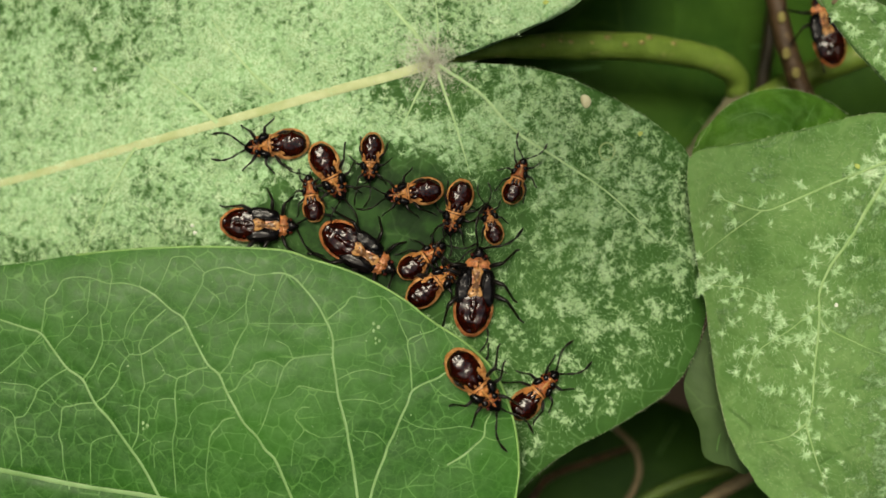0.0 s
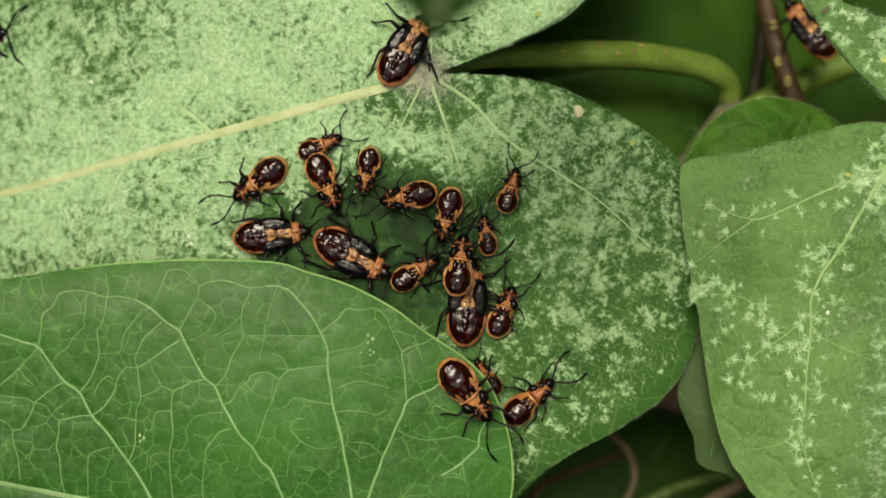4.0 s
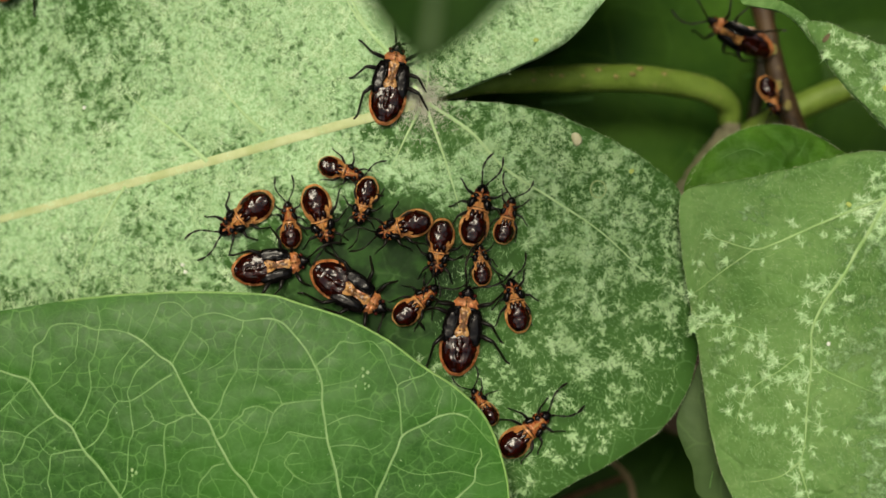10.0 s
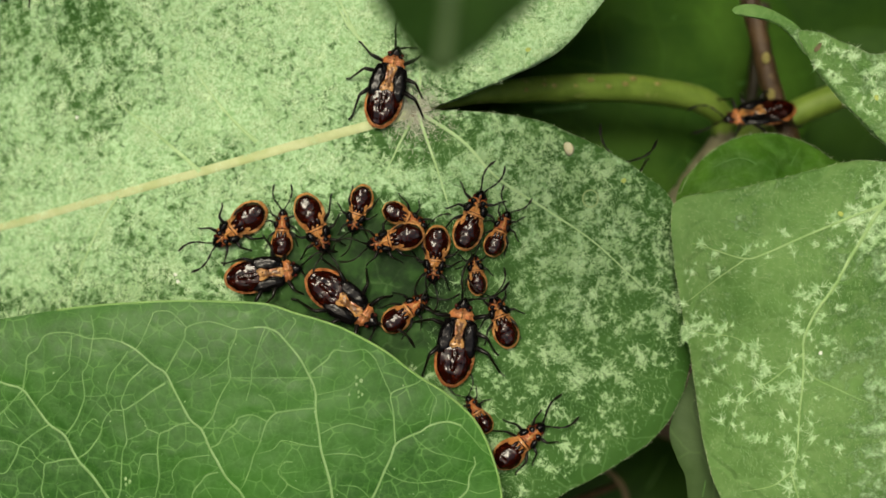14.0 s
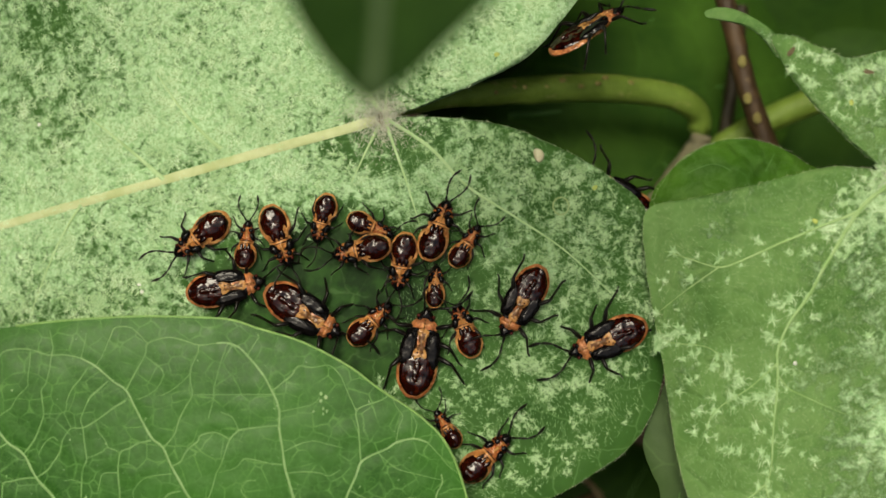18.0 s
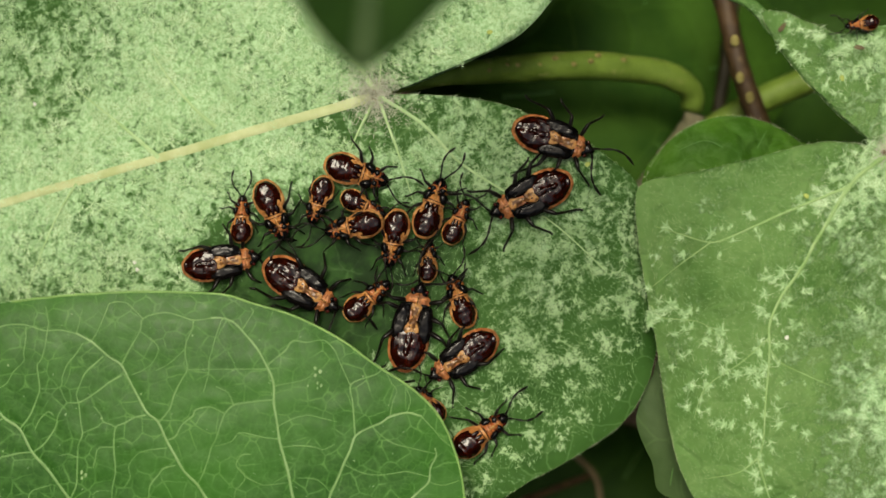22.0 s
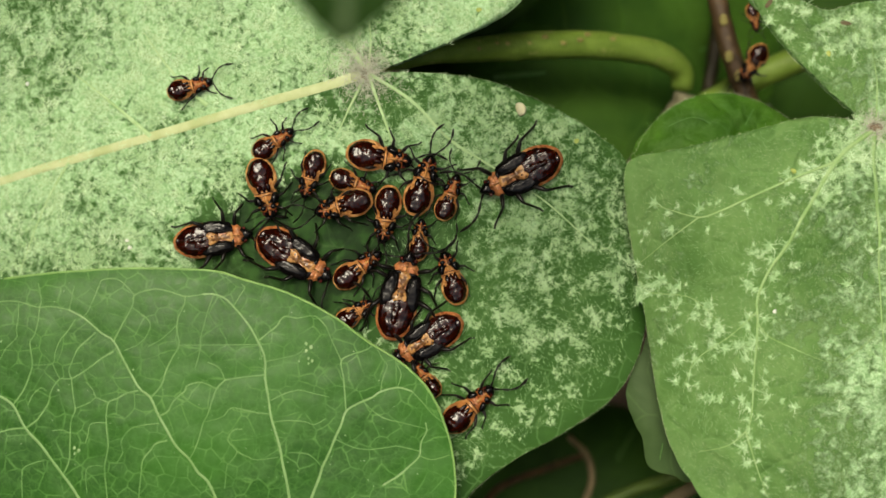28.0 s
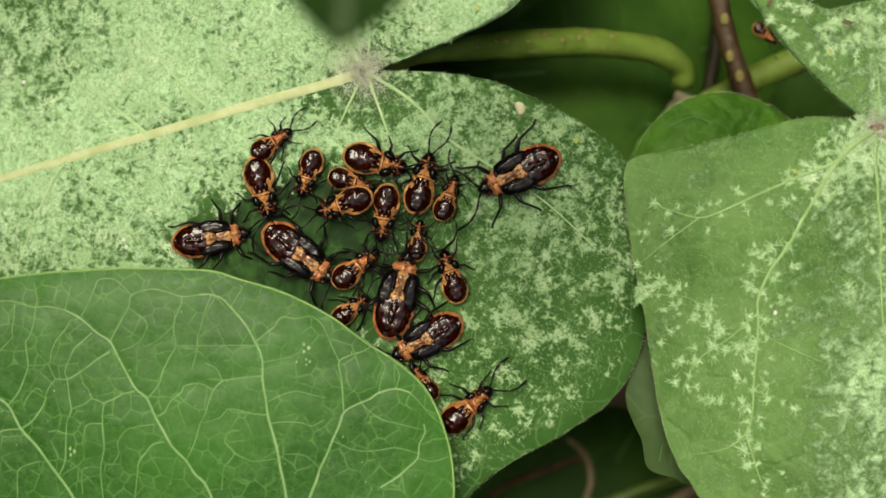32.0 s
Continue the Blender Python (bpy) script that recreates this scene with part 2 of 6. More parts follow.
HANG_VEIN = simple("dull_vein", (0.045, 0.085, 0.026), (0.055, 0.10, 0.032), 0.6, 0.6)
VEIN_DULL = simple("dull_pale_vein", (0.22, 0.39, 0.12), (0.33, 0.50, 0.21), 0.5, 0.55)
FOLD_VEIN = simple("faint_vein", (0.075, 0.19, 0.04), (0.09, 0.22, 0.05), 0.6, 0.5)
VEIN_PALE = simple("pale_vein", (0.18, 0.35, 0.088), (0.25, 0.43, 0.125), 0.6, 0.45)
VEIN_CREAM = simple("cream_vein", (0.42, 0.50, 0.22), (0.56, 0.63, 0.35), 0.35, 0.6, 0.12)
FRONT_VEIN = simple("leaf_net_vein", (0.150, 0.300, 0.085), (0.230, 0.390, 0.150), 0.4, 0.5)
FINE_VEIN = simple("fine_net_vein", (0.092, 0.225, 0.048), (0.165, 0.325, 0.096), 0.4, 0.5)
VEIN_SOFT = simple("soft_vein", (0.33, 0.52, 0.22), (0.47, 0.66, 0.34), 0.6, 0.5)
HAIR = simple("leaf_hair", (0.38, 0.59, 0.29), (0.64, 0.82, 0.53), 0.35, 0.6)
FLAKE = simple("mealy_flake", (0.20, 0.37, 0.14), (0.34, 0.54, 0.255), 1.2, 0.65)
STAR_HAIR = simple("star_hair", (0.25, 0.43, 0.18), (0.46, 0.66, 0.36), 0.4, 0.6)
DOWN = simple("leaf_down", (0.20, 0.35, 0.13), (0.32, 0.48, 0.22), 1.2, 0.65)
BLEMISH = simple("pale_blemish", (0.17, 0.32, 0.11), (0.34, 0.48, 0.25), 2.5, 0.7, 0.2)
MARGIN_HAIR = simple("margin_hair", (0.45, 0.55, 0.32), (0.58, 0.66, 0.45), 2.0, 0.6)
FUZZ = simple("pinkish_fuzz", (0.42, 0.44, 0.34), (0.60, 0.62, 0.50), 1.5, 0.8, 0.2)
SCAR = simple("brown_scar", (0.13, 0.09, 0.055), (0.21, 0.15, 0.095), 1.5, 0.8, 0.2)
PETIOLE = bark("green_stalk", (0.110, 0.180, 0.024), (0.165, 0.255, 0.040), (0.26, 0.29, 0.09))
NODE_BARK = bark("grey_stalk", (0.14, 0.14, 0.08), (0.20, 0.18, 0.11), (0.12, 0.16, 0.05), 0.7)
BROWN_BARK = bark("brown_bark", (0.036, 0.020, 0.009), (0.080, 0.047, 0.020), (0.12, 0.08, 0.034))
# dim versions of the stem colours, shade mixed into both
SHADE_TINT_BARK = bark("shade_tint_bark", (0.018, 0.015, 0.006), (0.034, 0.026, 0.011), (0.03, 0.03, 0.01))
SHADE_TINT_GREEN = bark("shade_tint_green_stalk", (0.045, 0.08, 0.012), (0.07, 0.115, 0.017), (0.08, 0.11, 0.03))
LENTICEL = simple("lenticel", (0.19, 0.16, 0.045), (0.28, 0.25, 0.08), 1.0, 0.7)
TAN_BARK = bark("tan_bark", (0.11, 0.083, 0.042), (0.17, 0.135, 0.07), (0.08, 0.07, 0.03), 0.7)
SOIL = simple("soil", (0.035, 0.024, 0.014), (0.06, 0.042, 0.026), 0.08, 0.9, 1.5)
ORANGE = shell("orange_shell", (0.44, 0.135, 0.038), (0.70, 0.32, 0.135), 0.22, 0.42, 0.35, (0.10, 0.022, 0.008), amount=0.6)
AMBER = shell("amber_shell", (0.47, 0.175, 0.046), (0.76, 0.44, 0.175), 0.19, 0.45, 0.35, (0.14, 0.035, 0.010), amount=0.6)
PATCHY = shell("blotched_shell", (0.32, 0.078, 0.020), (0.54, 0.21, 0.070), 0.20, 0.45, 0.5, (0.010, 0.004, 0.003), 1.1, amount=0.95)
BUFF = shell("buff_stripe", (0.42, 0.18, 0.045), (0.66, 0.38, 0.135), 0.24, 0.4, 0.4, (0.07, 0.022, 0.008), amount=0.9)
DARK = shell("dark_shell", (0.0040, 0.0010, 0.0008), (0.036, 0.0044, 0.0016), 0.12, 0.42, 0.13, None, 1.3, 0.5)
BLACK = shell("black_shell", (0.003, 0.0026, 0.0026), (0.006, 0.005, 0.005), 0.17, 0.22, 0.10, None, 1.5, 0.7)
LIMB = shell("black_limb", (0.004, 0.0035, 0.003), (0.010, 0.007, 0.005), 0.30, 0.25, 0.04)
EYE = shell("dark_red_eye", (0.05, 0.008, 0.006), (0.08, 0.012, 0.008), 0.15, 0.6, 0.02)
CREAM = simple("cream_egg", (0.55, 0.53, 0.32), (0.66, 0.64, 0.44), 2.0, 0.5)
YELLOW = simple("yellow_speck", (0.38, 0.47, 0.10), (0.48, 0.56, 0.16), 2.0, 0.6)
WHITE = simple("white_speck", (0.75, 0.78, 0.72), (0.85, 0.87, 0.82), 2.0, 0.4)
DROP = simple("dried_ring", (0.26, 0.38, 0.14), (0.32, 0.44, 0.18), 2.0, 0.3)


# ---- mesh helpers ----
def mesh(name, verts, faces, material, smooth=True):
    me = bpy.data.meshes.new(name)
    me.from_pydata([tuple(c * MM for c in v) for v in verts], [], faces)
    if smooth:
        me.polygons.foreach_set("use_smooth", [True] * len(me.polygons))
    me.materials.append(material)
    me.update()
    return me


def part(name, data, parent, label="", m=None):
    ob = new(name, data)
    ob.parent = parent
    if m is not None:
        ob.matrix_basis = m
    if label:
        tagged(ob, label)
    return ob


def spline(pts, n, closed=False):
    """n points, evenly spaced, on a smooth curve through pts."""
    p = [np.array(q, float) for q in pts]
    k = len(p)
    get = (lambda i: p[i % k]) if closed else (lambda i: p[min(max(i, 0), k - 1)])
    fine = []
    for i in range(k if closed else k - 1):
        a, b, c, d = get(i - 1), get(i), get(i + 1), get(i + 2)
        for s in range(16):
            t = s / 16
            fine.append(0.5 * (2 * b + (c - a) * t + (2 * a - 5 * b + 4 * c - d) * t * t + (3 * b - a - 3 * c + d) * t ** 3))
    fine.append(p[0] if closed else p[-1])
    fine = np.array(fine)
    run = np.r_[0, np.cumsum(np.linalg.norm(np.diff(fine, axis=0), axis=1))]
    at = np.linspace(0, run[-1], n + 1)[:-1] if closed else np.linspace(0, run[-1], n)
    return np.stack([np.interp(at, run, fine[:, j]) for j in range(fine.shape[1])], 1)


def blade(name, outline, centre, height, material, rings=40, spokes=300, thick=0.3, ragged=0.12, closed=True):
    """A leaf blade with thickness: rings between its centre and its outline, lifted by height(x, y, r)."""
    edge = spline(outline, spokes, closed)
    c = np.array(centre)
    edge = edge + np.array([[noise.noise((0.5 * x, 0.5 * y, 7)) * ragged, noise.noise((0.5 * x, 0.5 * y, 19)) * ragged] for x, y in edge])
    verts, faces = [], []
    for side in (0, -thick):
        verts.append((c[0], c[1], height(c[0], c[1], 0) + side))
        for j in range(1, rings + 1):
            r = (j / rings) ** 0.8
            s = side * (1 - 0.75 * r ** 12)
            for x, y in c + r * (edge - c):
                verts.append((x, y, height(x, y, r) + s))
    half = 1 + rings * spokes
    last = spokes if closed else spokes - 1
    for j in range(rings):
        for k in range(last):
            k2 = (k + 1) % spokes
            b0, b1 = 1 + (j - 1) * spokes, 1 + j * spokes
            if j == 0:
                faces += [(0, 1 + k, 1 + k2), (half, half + 1 + k2, half + 1 + k)]
            else:
                faces.append((b0 + k, b1 + k, b1 + k2, b0 + k2))
                faces.append((half + b0 + k, half + b0 + k2, half + b1 + k2, half + b1 + k))
    b, n = 1 + (rings - 1) * spokes, len(verts)
    verts += [verts[b + k] for k in range(spokes)] + [verts[half + b + k] for k in range(spokes)]
    for k in range(last):
        k2 = (k + 1) % spokes
        faces.append((n + k, n + spokes + k, n + spokes + k2, n + k2))
    return mesh(name, verts, faces, material)


def ridge(pts, width, height, material, lift=0.0, taper=0.25, n=40, low=1.0):
    """A half-round vein that lies on a surface and thins towards its end."""
    line = spline(pts, n)
    verts, faces = [], []
    for i, (x, y) in enumerate(line):
        a, b = line[max(i - 1, 0)], line[min(i + 1, n - 1)]
        d = (b - a) / max(np.linalg.norm(b - a), 1e-6)
        w = width * (1 - (1 - taper) * i / (n - 1)) * (1 + 0.12 * noise.noise((x, y, 3)))
        for k in range(7):
            s = -1 + k / 3
            px, py = x - d[1] * s * w / 2, y + d[0] * s * w / 2
            verts.append((px, py, height(px, py, 0.5) + lift - 0.04 * low + low * min(0.27 * w, 0.14 + 0.1 * w) * max(0.0, 1 - s * s) ** 0.5))
    for i in range(n - 1):
        for k in range(6):
            a = i * 7 + k
            faces.append((a, a + 1, a + 8, a + 7))
    return mesh("vein", verts, faces, material)


def tube(name, pts, radii, material, n=40, sides=12, bumps=0.0):
    line = spline(pts, n)
    rad = np.interp(np.linspace(0, 1, n), np.linspace(0, 1, len(radii)), radii)
    verts, faces = [], []
    for i in range(n):
        d = Vector(line[min(i + 1, n - 1)] - line[max(i - 1, 0)]).normalized()
        u = d.cross(Vector((0.13, 0.31, 0.94))).normalized()
        v = d.cross(u)
        for k in range(sides):
            a = 2 * math.pi * k / sides
            r = rad[i] * (1 + bumps * noise.noise((i * 0.35, math.cos(a), math.sin(a))))
            verts.append(tuple(Vector(line[i]) + float(r) * (math.cos(a) * u + math.sin(a) * v)))
    for i in range(n - 1):
        for k in range(sides):
            k2 = (k + 1) % sides
            faces.append((i * sides + k, i * sides + k2, (i + 1) * sides + k2, (i + 1) * sides + k))
    faces.append(tuple(reversed(range(sides))))
    faces.append(tuple((n - 1) * sides + k for k in range(sides)))
    return mesh(name, verts, faces, material)


def dome(name, centre, half, material, flat=0.0, taper=0.0, power=2.0, seg=22, rings=12, grooves=0, groove=0.0, lean=0.0):
    """A rounded shell: centre and half sizes in mm; taper narrows it forwards, grooves run across it."""
    verts, faces = [], []
    for i in range(rings + 1):
        th = math.pi * i / rings
        for k in range(seg):
            ph = 2 * math.pi * k / seg
            cx, cy, cz = math.sin(th) * math.cos(ph), math.sin(th) * math.sin(ph), math.cos(th)
            q = (abs(cx) ** power + abs(cy) ** power) ** (1 / power)
            q = math.hypot(cx, cy) / q if q > 1e-6 else 1
            x, y = cx * q, cy * q
            y *= 1 - taper * x
            z = cz if cz > 0 else cz * (1 - flat)
            if grooves and cz > 0:
                z *= 1 - groove * (0.5 + 0.5 * math.cos(math.pi * 2 * grooves * x)) ** 4
            verts.append((centre[0] + half[0] * x, centre[1] + half[1] * y + lean * half[0] * x, centre[2] + half[2] * z))
    for i in range(rings):
        for k in range(seg):
            k2 = (k + 1) % seg
            faces.append((i * seg + k, (i + 1) * seg + k, (i + 1) * seg + k2, i * seg + k2))
    return mesh(name, verts, faces, material)


# ---- the leaves ----
def lie_main(x, y, r=0.0):
    z = 3.0 - 0.0022 * min(x - 10, 0) ** 2 - 0.012 * max(x - 16, 0) ** 2
    z += 0.45 * noise.noise((0.09 * x, 0.09 * y, 1)) + 0.10 * noise.noise((0.4 * x, 0.4 * y, 5))
    return z - 0.8 * r ** 10


FRONT_EDGE = [(-58.5, -8.7), (-46.6, -6.7), (-37.6, -5.4), (-28.6, -4.8), (-21.5, -4.9), (-17.9, -5.2), (-15.5, -6), (-10.7, -7.5), (-5.9, -10), (-2.4, -12.6), (1.2, -14.9), (4.2, -17.9), (6, -22.1), (6.8, -26.1), (6.6, -30.8), (4.2, -37.9), (-6.5, -43.9), (-30.4, -46.9), (-60.2, -43.9), (-75.2, -32), (-72.2, -17.7)]
FRONT_CENTRE = (-32.2, -26)
rim = spline(FRONT_EDGE, 240, True) - np.array(FRONT_CENTRE)
rim_angle = np.arctan2(rim[:, 1], rim[:, 0])
rim_order = np.argsort(rim_angle)
rim_angle, rim_reach = rim_angle[rim_order], np.hypot(rim[:, 0], rim[:, 1])[rim_order]


FRONT_VEINS = []


def front_vein(width, pts):
    FRONT_VEINS.append((width, pts))


front_vein(0.30, [(-31.22, -31.27), (-32.9, -28.11), (-34.25, -26.17), (-36.36, -23.23), (-38.04, -21.37), (-39.36, -18.96), (-40.98, -17.76), (-42.36, -16.02), (-43.8, -14.1), (-45.37, -13.56), (-47.17, -12.96), (-50.77, -11.82)])
front_vein(0.30, [(-15.86, -34.35), (-17.54, -30.47), (-18.93, -27.24), (-20.01, -26.16), (-20.91, -24.72), (-22.24, -23.34), (-23.26, -21.54), (-24.04, -20.16), (-24.94, -18.23), (-26.15, -17.16), (-27.65, -14.51), (-28.79, -12.35), (-30.05, -11.51), (-31.85, -9.95), (-33.48, -9.05)])
front_vein(0.30, [(-9.7, -35.83), (-10.19, -31.35), (-10.76, -27.24), (-11.12, -25.56), (-11.42, -23.63), (-11.91, -21.83), (-12.33, -20.33), (-12.62, -18.23), (-12.93, -16.43), (-12.93, -14.62), (-13.23, -13.43), (-13.71, -12.52), (-14.43, -11.14), (-15.33, -9.94), (-16.24, -8.92), (-17.14, -8.02), (-18.34, -7.54), (-19.54, -7.54)])
front_vein(0.30, [(-9.46, -33.74), (-8.4, -29.55), (-7.34, -26.75), (-7.04, -25.74), (-6.31, -24.23), (-5.71, -22.73), (-5.0, -21.23), (-4.52, -19.9), (-3.31, -19.13), (-1.81, -18.52), (-0.91, -17.92), (0.89, -17.5), (2.39, -17.92)])
front_vein(0.20, [(-0.73, -27.69), (0.9, -26.75), (2.09, -25.73), (3.12, -24.71), (3.3, -23.33), (3.9, -22.13), (3.78, -21.22)])
front_vein(0.16, [(-43.8, -14.1), (-43.51, -12.23), (-43.33, -10.56), (-42.37, -9.83), (-41.65, -8.45), (-40.27, -8.09), (-38.76, -8.15), (-37.26, -8.63), (-36.54, -8.75), (-35.16, -8.69), (-33.48, -9.05)])
front_vein(0.16, [(-39.3, -18.84), (-38.28, -17.52), (-37.56, -15.84), (-37.26, -14.63), (-37.5, -12.35), (-37.08, -11.75), (-36.72, -10.43), (-36.54, -8.75), (-36.42, -7.91), (-36.84, -6.23)])
front_vein(0.10, [(-33.48, -9.05), (-33.24, -8.02), (-33.0, -6.53)])
front_vein(0.10, [(-42.36, -15.84), (-41.64, -14.82), (-40.68, -14.16), (-39.96, -12.96), (-38.88, -11.87), (-38.94, -11.15), (-38.76, -9.83), (-38.76, -8.15)])
front_vein(0.16, [(-43.8, -14.1), (-45.07, -15.54), (-45.85, -16.32), (-46.69, -17.16), (-48.37, -18.55)])
front_vein(0.10, [(-45.85, -16.32), (-45.25, -17.28), (-44.28, -18.13)])
front_vein(0.16, [(-40.98, -17.76), (-42.36, -18.55), (-43.27, -19.26), (-44.16, -20.05), (-44.46, -20.95), (-45.49, -22.75), (-46.45, -23.05), (-46.27, -24.55), (-45.84, -25.93), (-45.66, -28.16)])
front_vein(0.10, [(-46.45, -23.05), (-47.16, -22.15), (-48.97, -21.55)])
front_vein(0.10, [(-44.16, -20.05), (-45.07, -19.57), (-46.27, -19.45), (-48.37, -19.21)])
front_vein(0.10, [(-44.16, -20.05), (-42.96, -20.35), (-42.36, -21.25), (-41.46, -21.97)])
front_vein(0.16, [(-38.04, -21.37), (-39.36, -21.43), (-40.56, -21.72), (-41.46, -21.97), (-41.58, -23.35), (-41.82, -24.73), (-41.46, -25.93), (-41.28, -28.16), (-40.67, -30.56)])
front_vein(0.16, [(-38.04, -21.37), (-36.95, -20.64), (-36.36, -19.92), (-35.58, -18.72), (-35.34, -17.64), (-34.85, -16.74), (-34.37, -16.2)])
front_vein(0.10, [(-35.76, -17.52), (-36.36, -17.16), (-37.26, -17.94), (-37.74, -18.96)])
front_vein(0.10, [(-38.45, -30.56), (-38.45, -26.77), (-38.27, -25.57), (-37.25, -25.03), (-36.05, -24.73)])
front_vein(0.16, [(-28.79, -12.35), (-27.95, -10.72), (-26.87, -8.74), (-26.63, -7.55), (-24.65, -6.94), (-23.15, -7.18), (-21.34, -7.72), (-19.54, -7.54)])
front_vein(0.10, [(-26.63, -7.55), (-27.65, -6.52), (-28.55, -5.86), (-30.06, -5.92), (-30.48, -6.82), (-31.43, -9.11), (-32.15, -9.95)])
front_vein(0.16, [(-24.82, -18.23), (-23.74, -16.91), (-23.32, -15.53), (-22.66, -14.15), (-21.94, -12.83), (-22.18, -11.32), (-22.06, -10.0), (-21.46, -8.62), (-21.34, -7.72)])
front_vein(0.10, [(-22.18, -10.72), (-23.14, -11.62), (-24.04, -12.35), (-25.24, -12.95)])
front_vein(0.16, [(-28.79, -13.43), (-30.05, -14.15), (-31.07, -14.93), (-32.15, -15.65), (-33.17, -16.2), (-34.37, -16.2)])
front_vein(0.16, [(-30.65, -11.39), (-31.55, -12.23), (-32.51, -13.13), (-33.06, -14.34), (-33.42, -15.35), (-33.17, -16.2)])
front_vein(0.10, [(-32.76, -10.01), (-33.48, -11.15), (-34.37, -12.23), (-34.86, -13.43), (-35.16, -14.63), (-37.26, -14.75)])
front_vein(0.10, [(-35.16, -14.63), (-34.67, -15.72), (-34.37, -16.2)])
front_vein(0.16, [(-34.19, -26.35), (-33.47, -24.84), (-33.35, -23.35), (-33.29, -21.84), (-33.17, -20.52), (-32.75, -19.44), (-32.99, -17.94), (-33.17, -16.2)])
front_vein(0.16, [(-26.15, -17.52), (-27.34, -17.75), (-28.43, -18.35), (-29.27, -18.72), (-29.51, -20.34), (-29.45, -21.84), (-29.33, -23.34), (-29.74, -25.44), (-29.62, -27.85), (-29.38, -30.85)])
front_vein(0.10, [(-29.27, -18.72), (-30.59, -18.24), (-31.25, -18.72), (-32.75, -19.32)])
front_vein(0.10, [(-30.59, -18.24), (-30.95, -17.34), (-31.67, -16.56)])
front_vein(0.10, [(-29.51, -20.82), (-31.07, -20.94), (-31.43, -22.14), (-31.67, -22.92)])
front_vein(0.10, [(-24.04, -20.94), (-25.84, -21.12), (-27.04, -21.54), (-27.94, -22.74), (-27.82, -23.94), (-28.42, -24.96)])
front_vein(0.16, [(-23.14, -22.74), (-24.34, -23.04), (-24.94, -23.76), (-25.72, -24.72), (-25.96, -26.04), (-26.26, -29.05), (-26.01, -31.15)])
front_vein(0.16, [(-24.04, -20.16), (-23.14, -19.74), (-22.42, -18.53), (-21.34, -17.63), (-21.04, -17.03), (-19.54, -16.73), (-18.03, -17.45)])
front_vein(0.10, [(-31.67, -28.15), (-31.67, -25.75), (-30.64, -25.32), (-29.74, -25.44)])
front_vein(0.10, [(-33.29, -21.84), (-34.25, -21.55), (-35.15, -21.66)])
front_vein(0.10, [(-25.85, -9.53), (-24.95, -10.55), (-25.43, -11.93), (-26.45, -12.83), (-27.65, -13.31)])
front_vein(0.16, [(-13.71, -12.52), (-12.63, -11.62), (-11.73, -10.9), (-11.01, -9.94), (-9.62, -10.11), (-7.82, -9.93), (-6.62, -11.02)])
front_vein(0.10, [(-16.24, -8.74), (-15.64, -7.72), (-15.16, -6.93), (-15.46, -6.52)])
front_vein(0.10, [(-13.71, -12.82), (-15.03, -12.82), (-17.13, -12.83), (-19.24, -12.83), (-21.94, -12.83)])
front_vein(0.10, [(-18.34, -7.54), (-18.94, -9.22), (-19.42, -11.02), (-19.72, -12.22), (-19.77, -13.43), (-20.26, -15.23)])
front_vein(0.16, [(-12.93, -16.01), (-14.43, -16.13), (-15.93, -16.31), (-17.13, -16.55), (-18.03, -17.45), (-18.45, -18.53), (-18.93, -20.04), (-19.42, -20.93), (-19.83, -22.44), (-20.43, -23.94), (-20.91, -24.72)])
front_vein(0.10, [(-17.13, -16.55), (-17.73, -15.23), (-18.94, -14.63)])
front_vein(0.10, [(-12.45, -20.03), (-13.83, -19.91), (-15.33, -19.55), (-16.53, -19.43), (-17.43, -20.34), (-19.18, -20.81)])
front_vein(0.10, [(-12.93, -14.62), (-11.43, -14.32), (-9.62, -13.9), (-8.73, -13.12)])
front_vein(0.10, [(-12.45, -18.71), (-10.82, -17.93), (-9.33, -17.63), (-8.12, -17.93), (-6.32, -18.35)])
front_vein(0.10, [(-12.09, -20.93), (-10.52, -20.75), (-8.72, -20.93), (-7.82, -21.23), (-6.62, -20.63)])
front_vein(0.10, [(-15.33, -21.65), (-16.23, -21.71), (-16.83, -22.74), (-15.93, -23.93), (-16.41, -24.84), (-16.95, -25.44), (-17.25, -27.84)])
front_vein(0.10, [(-15.93, -23.93), (-14.73, -24.54), (-13.82, -24.84), (-11.6, -24.59)])
front_vein(0.16, [(-4.52, -19.9), (-4.64, -18.22), (-4.76, -16.42), (-5.0, -14.62), (-3.62, -13.9), (-2.42, -13.54), (-1.52, -12.93)])
front_vein(0.10, [(-0.91, -17.92), (-0.61, -16.42), (-0.19, -15.22), (-0.79, -14.32), (-1.52, -12.93)])
front_vein(0.10, [(-5.71, -22.73), (-3.91, -23.63), (-2.23, -23.93), (-0.31, -23.75), (0.89, -23.63), (3.18, -24.23)])
front_vein(0.10, [(-7.04, -25.74), (-7.82, -24.83), (-8.72, -24.23), (-10.52, -24.11)])
front_vein(0.10, [(3.12, -24.71), (4.5, -25.13), (6.3, -24.71)])
front_vein(0.10, [(-2.71, -18.95), (-0.91, -20.5), (1.49, -21.23), (3.78, -21.83)])
front_vein(0.10, [(2.39, -17.92), (3.78, -19.42), (4.49, -20.32), (5.58, -21.22)])
front_vein(0.10, [(-5.0, -14.62), (-5.72, -13.12), (-6.32, -11.74), (-6.62, -11.02)])
front_vein(0.10, [(0.89, -17.5), (1.25, -16.12), (0.89, -15.22)])
